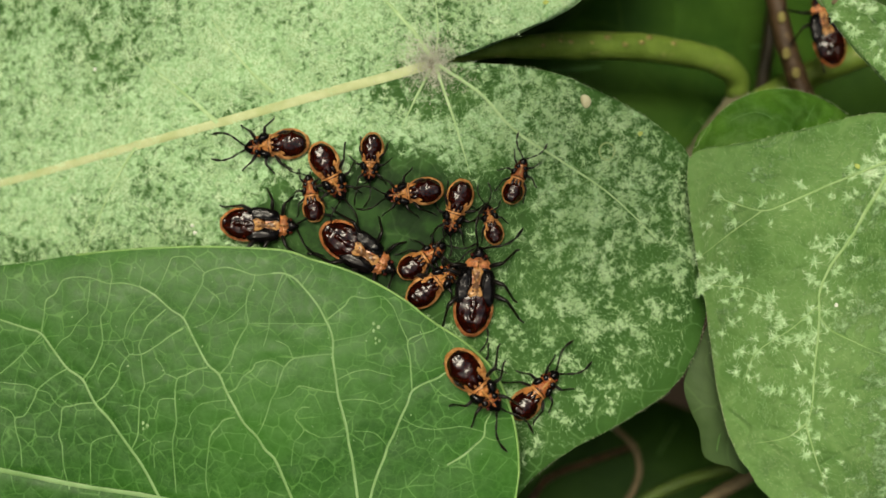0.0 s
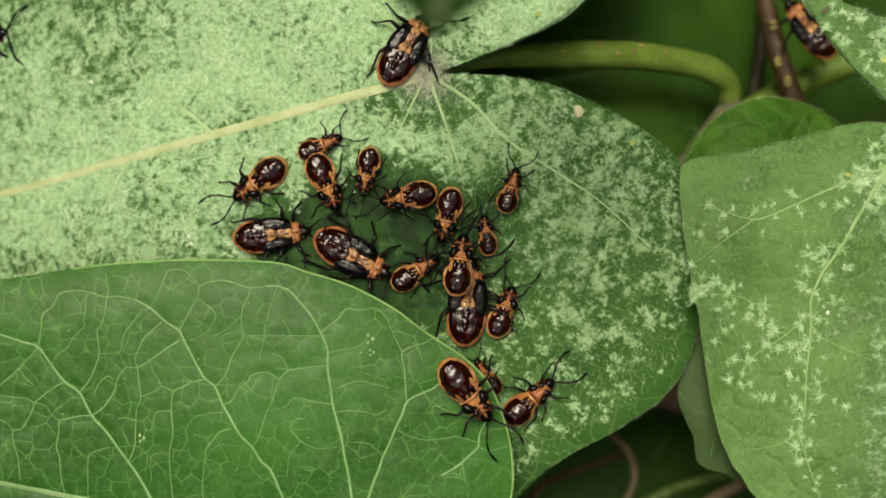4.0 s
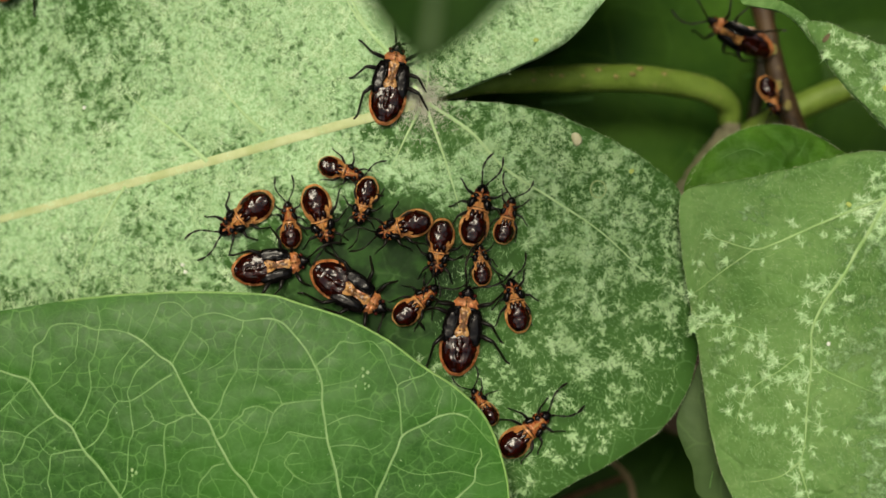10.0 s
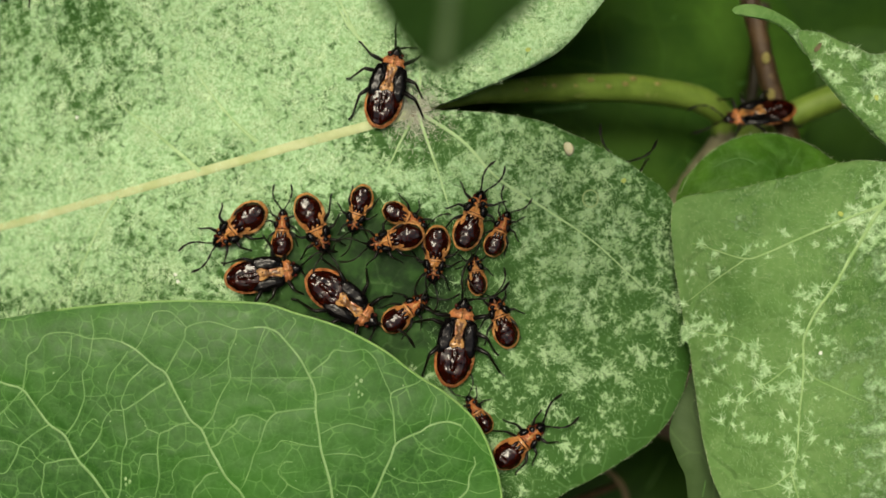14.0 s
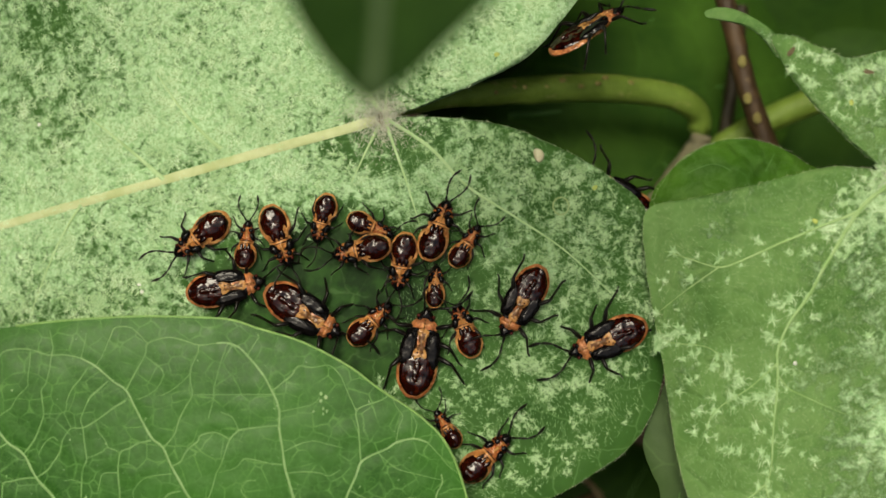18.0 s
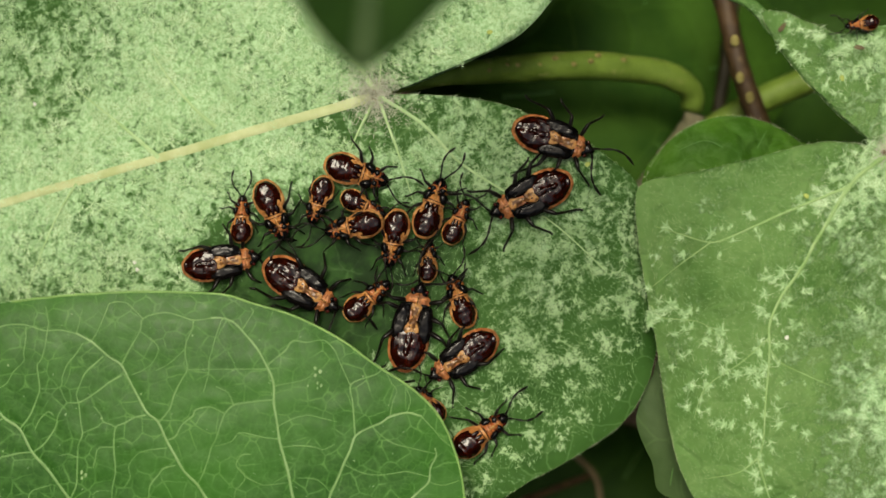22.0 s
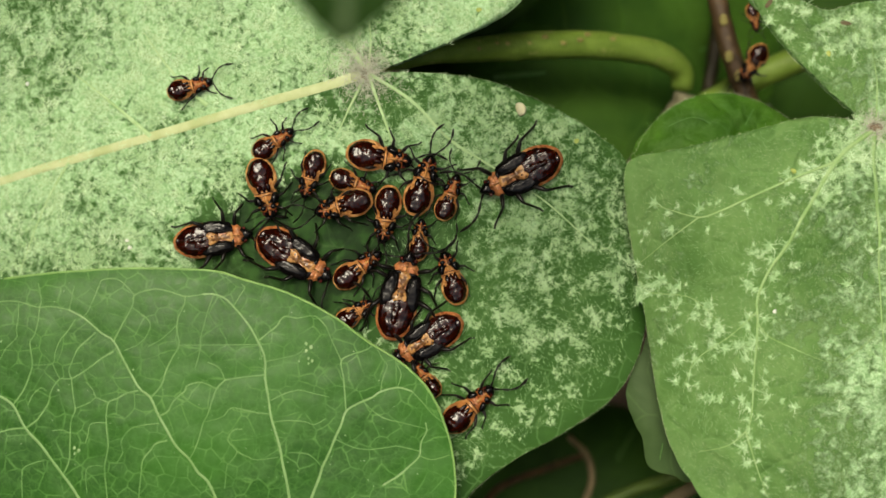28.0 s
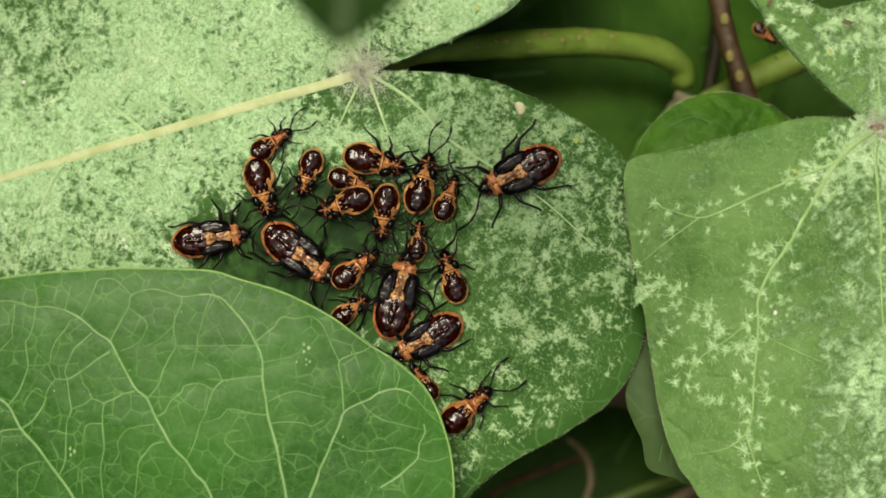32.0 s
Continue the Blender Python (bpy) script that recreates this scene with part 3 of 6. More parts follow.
front_vein(0.55, [(-66.18, -24.78), (-48.25, -28.44), (-39.29, -30.22), (-30.32, -31.57), (-12.39, -35.42), (2.56, -38.97)])
vein_dots = np.concatenate([spline(pts, 1 + int(2.5 * sum(math.dist(a, b) for a, b in zip(pts, pts[1:])))) for width, pts in FRONT_VEINS])
vein_depth = np.concatenate([np.full(1 + int(2.5 * sum(math.dist(a, b) for a, b in zip(pts, pts[1:]))), 0.015 + 0.27 * width) for width, pts in FRONT_VEINS])


def lie_front(x, y, r=None):
    """The glossy leaf's upper side: the blade swells a little between its sunken veins."""
    dx, dy = x - FRONT_CENTRE[0], y - FRONT_CENTRE[1]
    r = min(1.0, math.hypot(dx, dy) / float(np.interp(math.atan2(dy, dx), rim_angle, rim_reach, period=2 * math.pi)))
    z = 9.0 + 0.5 * noise.noise((0.07 * x, 0.07 * y, 11)) + 0.08 * noise.noise((0.5 * x, 0.5 * y, 2))
    sunk = float(np.max(vein_depth * np.exp(-((vein_dots[:, 0] - x) ** 2 + (vein_dots[:, 1] - y) ** 2) / 0.45)))
    return z - sunk - 1.1 * r ** 7


def lie_right(x, y, r=0.0):
    z = 8.0 + 0.9 * noise.noise((0.08 * x, 0.08 * y, 23)) + 0.14 * noise.noise((0.45 * x, 0.45 * y, 4)) + 0.5 * noise.noise((0.25 * x, 0.25 * y, 14))
    return z - 4.0 * min(1.0, max(0.0, (42 - x) / 15)) ** 2 - 0.5 * r ** 10


def leaf_with_veins(name, data, veins, lie, vein_material, label):
    leaf = tagged(new(name), label, "leaf")
    part("blade", data, leaf)
    for width, pts in veins:
        part("vein", ridge(pts, width, lie, vein_material, 0.14, low=0.7), leaf)
    return leaf


MAIN_EDGE = [(-1.1, 15.9), (2.8, 16.1), (7.2, 15.8), (12.2, 14.7), (18.5, 11.9), (23, 9.2), (26.6, 5.8), (28.3, -0.5), (28.7, -9.3), (27.4, -15.6), (24.5, -20), (19.4, -23.4), (12.5, -27.2), (8.2, -30.8), (3.2, -37), (-9.3, -43.5), (-28.6, -45.7), (-53.1, -42.1), (-77.1, -33.9), (-88.3, -9.5), (-94.5, 19.9), (-87, 48.3), (-54, 61.8), (-19.7, 63.9), (8.8, 55.6), (23.3, 43.4), (22.8, 34.6), (19, 29.1), (14, 23.2), (9.6, 20.6), (5.9, 18.9), (2.2, 17.4), (-0.3, 16.7)]
RIGHT_EDGE = [(49.8, 9.7), (46.8, 10.3), (43.4, 10.1), (36.7, 8.4), (30.7, 7.1), (26.4, 6.2), (25.6, 3.1), (26.6, -4), (27.9, -11.8), (28.7, -17.8), (29.9, -23.7), (31.9, -27.9), (36.3, -32.7), (48.2, -37), (66.1, -31.2), (75.2, -13.4), (75.4, 10.5), (70.2, 30.4), (61.4, 25.7), (54.9, 23.2), (50.2, 22.4), (46.5, 21.6), (43.7, 22.7), (40.7, 23.9), (38.5, 24), (38.7, 22.7), (40.4, 19.9), (43.1, 16.6), (46, 13.6), (48.5, 11.2)]


def inside(edge, shrink=0.97):
    """A test whether (x, y) lies within an outline."""
    e = spline(edge, 160, True)
    e = e.mean(0) + shrink * (e - e.mean(0))
    x1, y1 = e[:, 0], e[:, 1]
    x2, y2 = np.roll(x1, 1), np.roll(y1, 1)

    def test(x, y):
        cross = (y1 > y) != (y2 > y)
        return bool(np.sum(cross & (x < (x2 - x1) * (y - y1) / np.where(y2 == y1, 1e-9, y2 - y1) + x1)) % 2)

    return test


def main_leaf():
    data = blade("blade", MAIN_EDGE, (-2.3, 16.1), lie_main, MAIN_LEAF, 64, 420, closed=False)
    veins = [
        (1.08, [(-2.3, 16.1), (-7.2, 14.6), (-15.4, 12.5), (-25.8, 9.7), (-39.2, 6.3), (-53.5, 2.8), (-86.5, -4.4)]),
        (0.40, [(-2.3, 16.1), (-1.2, 13), (0.1, 9.3), (1.8, 3.7)]),
        (0.4, [(-2.3, 16.1), (2.8, 12.7), (6.6, 8.7), (12.3, 5), (17.3, 1.6), (22.4, -3.1)]),
        (0.55, [(-2.3, 16.1), (-4.4, 19.3), (-6.6, 21.8), (-9.2, 25), (-13, 33.2)]),
        (0.24, [(-2.3, 16.1), (-1.9, 19.3), (-2.2, 23.1), (-2.9, 28.1)]),
        (0.4, [(-2.3, 16.1), (-4.2, 12.4), (-5.8, 9)]),
        (0.34, [(-36.4, 6.8), (-39.2, 2.4), (-41.2, -2.2), (-42.6, -6.1)]),
        (0.52, [(-26.7, 9.5), (-28.8, 11.3), (-32.2, 14.1), (-36.5, 17.4)]),
        (0.50, [(-20.2, 12.8), (-22.3, 14.6), (-24.9, 17.5), (-27.4, 21.1)]),
        (0.4, [(-8.8, 24.2), (-10.4, 26.4), (-11.3, 28.3)]),
    ]
    leaf = leaf_with_veins("leaf", data, veins[1:], lie_main, VEIN_SOFT, "broad green leaf with whitish mealy bloom under the bugs")
    part("midrib", ridge(veins[0][1], veins[0][0], lie_main, VEIN_CREAM, 0.07, 0.7, 70, 0.35), leaf, "cream-coloured raised midrib")
    rng = random.Random(5)
    verts, faces = [], []
    cx, cy = (-2.3, 16.1)
    within = inside(MAIN_EDGE, 0.995)
    for i in range(2600):
        a, d = rng.uniform(0, 6.28), abs(rng.gauss(0, 2.0))
        x, y = cx + d * math.cos(a) - 0.3, cy + d * math.sin(a)
        if not within(x, y):
            continue
        sliver(verts, faces, x, y, lie_main(x, y) + 0.05, rng.uniform(0, 6.28), rng.uniform(0.25, 0.6), 0.05, rng.uniform(0.0, 0.5))
    part("scar", dome("scar", (cx - 0.3, cy - 0.1, lie_main(cx, cy) + 0.02), (0.45, 0.85, 0.3), SCAR, 0.5, 0.2, 2.0, 14, 8, 2.0, 0.3), leaf, "brown corky scar where the stalk joins")
    part("fuzz", mesh("fuzz", verts, faces, FUZZ), leaf, "pinkish brown fuzz where the stalk joins")
    return leaf


def sliver(verts, faces, x, y, z, a, length, w, rise):
    """One short flat hair."""
    dx, dy = math.cos(a), math.sin(a)
    i = len(verts)
    verts += [(x - dy * w / 2, y + dx * w / 2, z), (x + dy * w / 2, y - dx * w / 2, z),
              (x + dx * length + dy * w / 5, y + dy * length - dx * w / 5, z + rise), (x + dx * length - dy * w / 5, y + dy * length + dx * w / 5, z + rise)]
    faces.append((i, i + 1, i + 2, i + 3))


def tufts(name, lie, area, seed, tries, size, share, test, label, flake=1.0, patches=0.22, roots=(), hair=None):
    """White feathery hairs and mealy flakes; share(x, y) is the part of the tries that take root."""
    rng = random.Random(seed)
    verts, faces, flake_verts, flake_faces = [], [], [], []
    x0, x1, y0, y1 = area
    for n in range(tries + len(roots)):
        x, y = rng.uniform(x0, x1), rng.uniform(y0, y1)
        patch = noise.noise((patches * x, patches * y, seed)) + 0.6 * noise.noise((2.7 * patches * x, 2.7 * patches * y, seed + 3))
        if n < tries and (patch + share(x, y) < rng.uniform(0.0, 1.0) or not test(x, y)):
            continue
        if n >= tries:
            x, y, s = roots[n - tries]
        s, spread = size * rng.uniform(0.5, 1.3) if n < tries else s, rng.choice((1.1, 1.5, 3.1))
        base, z = rng.uniform(0, 6.28), lie(x, y) + 0.03
        i = len(flake_verts)
        for k in range(16):
            r = s * (rng.uniform(0.15, 0.4), rng.uniform(0.4, 1.0))[k % 2] * flake
            flake_verts.append((x + r * math.cos(base + k * 0.3927), y + r * math.sin(base + k * 0.3927), z - 0.012 + rng.uniform(0, 0.008)))
        flake_verts.append((x, y, z - 0.005))
        flake_faces += [(i + k, i + (k + 1) % 16, i + 16) for k in range(16)]
        for k in range(rng.randint(4, 8)):
            a = base + rng.uniform(-spread, spread)
            ln = s * rng.uniform(0.35, 1.25)
            sliver(verts, faces, x, y, z, a, ln, 0.026 * s + 0.014, rng.uniform(0.02, 0.12))
            for q in (0.35, 0.65):
                if rng.random() < 0.6:
                    bx, by = x + q * ln * math.cos(a), y + q * ln * math.sin(a)
                    sliver(verts, faces, bx, by, z + 0.05, a + rng.choice((-0.7, 0.7)), 0.45 * ln, 0.036 * s + 0.014, 0.04)
    n, m = len(verts), len(faces)
    me = mesh(name, verts + flake_verts, faces + [tuple(n + q for q in f) for f in flake_faces], hair or HAIR, False)
    me.materials.append(FLAKE)
    me.polygons.foreach_set("material_index", [0] * m + [1] * len(flake_faces))
    return tagged(new(name, me), label, "leaf hairs", kind="stuff")


def bare_patch(x, y):
    cx, cy, ax, ay = (-6.5, -2.8, 15.5, 10)
    d = math.hypot((x - cx) / ax, (y - cy) / ay) + 0.5 * noise.noise((0.2 * x, 0.2 * y, 31))
    return min(1, max(0, (d - 0.7) / 0.5)) * min(1, max(0.2, math.hypot((x + 2.6) / 7.5, (y - 13.2) / 3.8)))


def edge_hairs(edge, lie, seed, count, label, closed=False):
    """Fine short hairs that stand out from a leaf's margin."""
    rng = random.Random(seed)
    e = spline(edge, count, closed)
    c = e.mean(0)
    verts, faces = [], []
    for x, y in e:
        for k in range(rng.randint(0, 2)):
            a = math.atan2(y - c[1], x - c[0]) + rng.uniform(-1.0, 1.0)
            px, py = x + rng.uniform(-0.1, 0.1) - 0.1 * math.cos(a), y + rng.uniform(-0.1, 0.1) - 0.1 * math.sin(a)
            sliver(verts, faces, px, py, lie(px, py, 1.0), a, rng.uniform(0.12, 0.36), 0.022, rng.uniform(-0.02, 0.2))
    return tagged(new("margin_hairs", mesh("margin_hairs", verts, faces, MARGIN_HAIR, False)), label, "leaf hairs", kind="stuff")


main_leaf()
on_main, on_right = inside(MAIN_EDGE), inside(RIGHT_EDGE)
tufts("leaf_hairs", lie_main, (-58, 31, -34, 44), 3, 50000, 0.62, lambda x, y: -0.5 + 0.85 * bare_patch(x, y) - 0.5 * max(0.0, 1 - math.hypot(x + 50, y - 30) / 24), lambda x, y: (x < -1 or y > 15) and on_main(x, y), "dense white feathery mealy hairs on the bugs' leaf", 0.7, 0.32)
tufts("leaf_hairs", lie_main, (-1, 31, -34, 16), 13, 14500, 0.70, lambda x, y: -0.56 + 0.80 * bare_patch(x, y) - 0.16 * min(1, max(0, (-2 - y) / 12)), on_main, "scattered white star-shaped hairs on the bugs' leaf", 0.55, 0.5, (), STAR_HAIR)


def short_hairs(lie, area, seed, count, test, label, material=FLAKE):
    """Single short pale hairs lying on a blade."""
    rng = random.Random(seed)
    verts, faces = [], []
    while len(faces) < count:
        x, y = rng.uniform(area[0], area[1]), rng.uniform(area[2], area[3])
        if test(x, y):
            a = 2.2 + 2.5 * noise.noise((0.1 * x, 0.1 * y, seed)) + rng.uniform(-0.7, 0.7)
            sliver(verts, faces, x, y, lie(x, y) + 0.03, a, rng.uniform(0.12, 0.45), rng.uniform(0.03, 0.05), 0.05)
    return tagged(new("leaf_hairs", mesh("leaf_hairs", verts, faces, material, False)), label, "leaf hairs", kind="stuff")


tufts("leaf_hairs", lie_right, (26, 44, -32, 12), 21, 3000, 0.55, lambda x, y: -0.34, on_right, "faint small mealy hairs on the downy leaf", 1.0, 0.3)
short_hairs(lie_right, (26, 60, -32, 36), 2, 9000, on_right, "short pale down on the downy leaf", DOWN)
short_hairs(lie_main, (-1, 31, -34, 16), 7, 6500, on_main, "short pale down on the bugs' leaf", FLAKE)
edge_hairs(MAIN_EDGE[:14], lie_main, 8, 420, "fine pale hairs along the bugs' leaf's margin")

RIGHT_VEINS = [
        (0.5, [(51, 8.7), (48, 6.5), (45.9, 3.5), (43.7, -0.3), (42.2, -3), (40.1, -5.9), (38.9, -8.9), (39, -11.3), (38.6, -16), (38.2, -21.4), (37.7, -22.9)]),
        (0.42, [(51.3, 8.7), (51.2, 4.7), (51.8, -1.3), (52, -8.4), (52.1, -15.6)]),
        (0.34, [(47.4, 5.6), (43.8, 4.2), (40.2, 2.7), (37.2, 1.3), (35.1, 0.4), (33, -0.2), (30.1, 0.7), (27.7, 1.5)]),
        (0.16, [(33, -0.2), (30, -2.6), (27, -5.2)]),
        (0.16, [(39, -10.1), (36.5, -12.5), (34.1, -14.2), (32.3, -16), (31.4, -19)]),
        (0.16, [(38.9, -11.3), (40.1, -12.8), (42.5, -14), (46, -15.5), (47.8, -15.5)]),
        (0.2, [(51.4, 9.1), (51.7, 13.6), (51.3, 17), (50.9, 19.5)]),
        (0.14, [(27.3, -7), (28.2, -8.2), (31.8, -8.6), (33.6, -9.9), (35.3, -11.6)]),
        (0.18, [(37.7, -22.9), (35.8, -24.4), (32.8, -25.2)]),
        (0.22, [(37.7, -22.9), (38.8, -26.8), (40.2, -30.4)]),
        (0.14, [(47.8, -15.5), (50.8, -13.2), (52, -11.4)]),
]
R_LEAF = leaf_with_veins("leaf", blade("blade", RIGHT_EDGE, (51.4, 9.1), lie_right, RIGHT_LEAF, 56, 380, closed=False),
                         RIGHT_VEINS, lie_right, VEIN_DULL, "pale green downy leaf with two rounded lobes beside the bugs")
rng = random.Random(31)
roots = []
for pts, count, spread in ((RIGHT_VEINS[0][1], 210, 1.4), (RIGHT_VEINS[1][1], 90, 2.0), (RIGHT_VEINS[2][1], 45, 0.9), (RIGHT_VEINS[4][1], 30, 0.9), (RIGHT_VEINS[7][1], 40, 0.9), (RIGHT_VEINS[9][1], 14, 0.7)):
    line = spline(pts, 200)
    for k in range(count):
        x, y = line[int(200 * rng.random() ** (2.6 if count > 60 else 1.0))]
        if noise.noise((0.5 * x, 0.5 * y, 44)) > -0.12:
            roots.append((x + rng.gauss(0, spread), y + rng.gauss(0, spread), rng.uniform(0.45, 1.25)))
for k in range(30):  # clumps that stand free of the veins
    x, y = rng.uniform(28, 52), rng.uniform(-29, 8)
    if on_right(x, y) and noise.noise((0.3 * x, 0.3 * y, 71)) > 0.1:
        roots += [(x + rng.gauss(0, 0.5), y + rng.gauss(0, 0.5), rng.uniform(0.4, 0.9)) for q in range(rng.randint(1, 4))]
rng = random.Random(12)
verts, faces = [], []
cx, cy = (51.4, 9.1)
for i in range(800):
    a, d = rng.uniform(0, 6.28), abs(rng.gauss(0, 1.0))
    x, y = cx + d * math.cos(a), cy + d * math.sin(a)
    sliver(verts, faces, x, y, lie_right(x, y) + 0.05, rng.uniform(0, 6.28), rng.uniform(0.25, 0.6), 0.05, rng.uniform(0.0, 0.4))
part("fuzz", mesh("fuzz", verts, faces, FUZZ), R_LEAF, "greyish fuzz where the stalk joins")
part("scar", dome("scar", (cx, cy, lie_right(cx, cy) + 0.02), (0.9, 0.5, 0.35), SCAR, 0.5, 0.2, 2.0, 14, 8, 2.0, 0.3), R_LEAF, "brown corky scar where the stalk joins")
tufts("leaf_hairs", lie_right, (26, 66, -32, 36), 9, 6000, 0.95, lambda x, y: -0.60 + 1.2 * math.exp(-(((x - 49) / 11) ** 2 + ((y - 20) / 7) ** 2)) + 1.05 * math.exp(-(((x - 50.5) / 6.5) ** 2 + ((y - 1) / 5.5) ** 2)), on_right, "white mealy hairs on the downy pale leaf", 0.95, 0.22, roots)
edge_hairs(RIGHT_EDGE[:12], lie_right, 4, 360, "fine pale hairs along the downy leaf's margin")
edge_hairs(RIGHT_EDGE[20:], lie_right, 6, 200, "fine pale hairs along the downy leaf's upper lobe")

FRONT = leaf_with_veins("leaf", blade("blade", FRONT_EDGE, FRONT_CENTRE, lie_front, FRONT_LEAF, 90, 460, 0.4, 0.06),
                        [], lie_front, VEIN_PALE, "smooth glossy dark green leaf with a net of pale veins")
rim = [(x, y, lie_front(x, y, 1.0) - 0.06) for x, y in spline(FRONT_EDGE, 90, True)]
part("margin", tube("margin", rim[8:50], (0.13, 0.14, 0.13), VEIN_PALE, 150, 8), FRONT, "thin pale leaf margin")
for width, pts in FRONT_VEINS:
    part("midrib" if width > 0.5 else "vein", ridge(pts, width, lie_front, FRONT_VEIN if width > 0.18 else FINE_VEIN, 0.03, 0.55 if width > 0.25 else 0.7, 60 if width > 0.25 else 40, low=0.3), FRONT)


def hanging_leaf():
    leaf = tagged(new("hanging_leaf"), "leaf tip hanging close before the lens, coloured dark as if backlit", "leaf")
    lie = lambda x, y, r=0.0: 0.35 * abs(x) + 0.25 * y
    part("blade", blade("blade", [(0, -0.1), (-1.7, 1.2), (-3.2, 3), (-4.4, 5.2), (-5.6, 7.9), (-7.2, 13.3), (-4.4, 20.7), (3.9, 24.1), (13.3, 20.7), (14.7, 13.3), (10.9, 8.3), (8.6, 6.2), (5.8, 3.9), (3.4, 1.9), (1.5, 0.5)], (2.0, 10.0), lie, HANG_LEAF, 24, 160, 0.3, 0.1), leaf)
    part("midrib", ridge([(0.2, 0.5), (1.0, 8), (2.0, 22)], 1.0, lie, HANG_VEIN, taper=1.0), leaf)
    part("leaf_stalk", tube("leaf_stalk", [(2, 26, 7), (3, 45, 10), (4, 80, 0), (5, 100, -60), (5, 104, -180), (4, 106, -362)], (0.7, 0.8, 1.0, 1.3, 1.5), PETIOLE), leaf, "thin green stalk")
    return leaf


HANGING = hanging_leaf()


def small_leaf(name, edge, centre, lie, material, label, rings=24, spokes=160, veins=(), vein=FOLD_VEIN):
    leaf = tagged(new(name), label, "leaf")
    part("blade", blade("blade", edge, centre, lie, material, rings, spokes, 0.3, 0.15), leaf)
    for w, pts in veins:
        part("vein", ridge(pts, w, lie, vein), leaf)
    return leaf


part("curled_tip", blade("curled_tip", [(31.9, 26.5), (32.6, 26.1), (34.8, 25.5), (36.6, 24.7), (37.9, 23.4), (39.2, 21.7), (40.7, 22), (39.1, 24.1), (37.5, 25.5), (35.4, 26.7), (33.4, 27.2), (32, 27)], (36.6, 25.2), lambda x, y, r=0.0: 7.6 - 0.25 * max(0.0, 38 - x) - 0.3 * r ** 4, RIGHT_LEAF, 10, 80), R_LEAF, "narrow curled leaf tip")
lie_fold = lambda x, y, r=0.3: 1.0 + 1.1 * math.sin(0.25 * x) + 0.5 * noise.noise((0.35 * x, 0.35 * y, 6)) + 0.38 * noise.noise((0.7 * x, 0.7 * y, 8)) - 2.5 * r ** 3
small_leaf("leaf", [(27.2, 6.8), (29.4, 10.5), (33, 13.1), (37.4, 14.1), (41.6, 13.3), (45.4, 11.2), (48.6, 8.9), (49.2, 2.9), (39.1, -1), (29.6, 2.1)], (37.8, 7.2), lie_fold, FOLD_LEAF, "small cupped green leaf tucked behind the downy leaf", 24, 160, [(0.2, [(40.4, 5.3), (37.2, 9.1), (34, 11), (30.8, 10)]), (0.15, [(39.1, 6.6), (39.7, 9.8), (40.9, 12.3)])])
small_leaf("leaf", [(26.3, -20.2), (28, -15.1), (29.9, -11.9), (33.8, -14.4), (35.1, -23.4), (33.9, -29.4), (31.3, -28.9), (28.8, -28), (28, -24.7)], (31, -21.5), lambda x, y, r=0.0: 0.5 * noise.noise((0.2 * x, 0.2 * y, 2)) - 0.6 * r ** 4, UNDER_LEAF, "green leaf edge folded under the downy leaf", 24, 160, [(0.3, [(31.9, -15.7), (31, -20.8), (30, -27.2)])])

FOLD_EDGE = [(27.2, 6.8), (29.4, 10.5), (33, 13.1), (37.4, 14.1), (41.6, 13.3), (45.4, 11.2)]
edge_hairs(FOLD_EDGE, lambda x, y, r=1.0: lie_fold(x, y, 0.95), 15, 150, "fine pale hairs along the cupped leaf's margin")


def shade(z0, tilt_x, tilt_y, seed, cx, cy):
    return lambda x, y, r=0.0: z0 + tilt_x * (x - cx) + tilt_y * (y - cy) + 2.0 * noise.noise((0.05 * x, 0.05 * y, seed)) - 3.0 * r ** 4


# low leaves, coloured with the greens darkened for shade
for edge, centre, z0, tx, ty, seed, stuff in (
    ([(17.7, 28.4), (7.6, 20.5), (4.6, 10.4), (15.5, 4.2), (35, 4.4), (48.2, 12.3), (54.3, 25.5), (46.4, 39.5), (26.9, 42.4)], (28.5, 20.8), -25.5, -0.30, -0.26, 1, SHADE_TINT_LEAF),
    ([(-0.2, 40.6), (-3.4, 27.2), (8.3, 17.3), (33.3, 19.2), (58.3, 22.7), (74.8, 37), (58, 53.5), (16.4, 55.7)], (30.7, 34.1), -42, -0.10, 0.1, 2, DEEP_TINT_LEAF),
    ([(44.7, 26.9), (42.4, 10.5), (55.5, 2.5), (75, 7.5), (81.4, 25.5), (65, 34.4)], (60.6, 17.9), -46, 0.2, 0.2, 3, DEEP_TINT_LEAF),
    ([(8.9, -31.6), (5.6, -52.1), (26.2, -62.2), (51.7, -56.9), (55.8, -39.8), (43, -31.4), (24.2, -26.4)], (30.8, -42.9), -46, 0.1, -0.2, 4, DEEP_TINT_LEAF),
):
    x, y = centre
    small_leaf("shaded_leaf", edge, centre, shade(z0, tx, ty, seed, x, y), stuff, "leaf below the others, its shade put into the dark green", 20, 120,
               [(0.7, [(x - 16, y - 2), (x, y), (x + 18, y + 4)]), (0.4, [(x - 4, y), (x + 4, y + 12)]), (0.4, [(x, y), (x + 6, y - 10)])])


# ---- stalks and ground ----
def stalk(name, pts, radii, material, label, bumps=0.15, n=48):
    return tagged(new(name, tube(name, pts, radii, material, n, 14, bumps)), label, "stem")


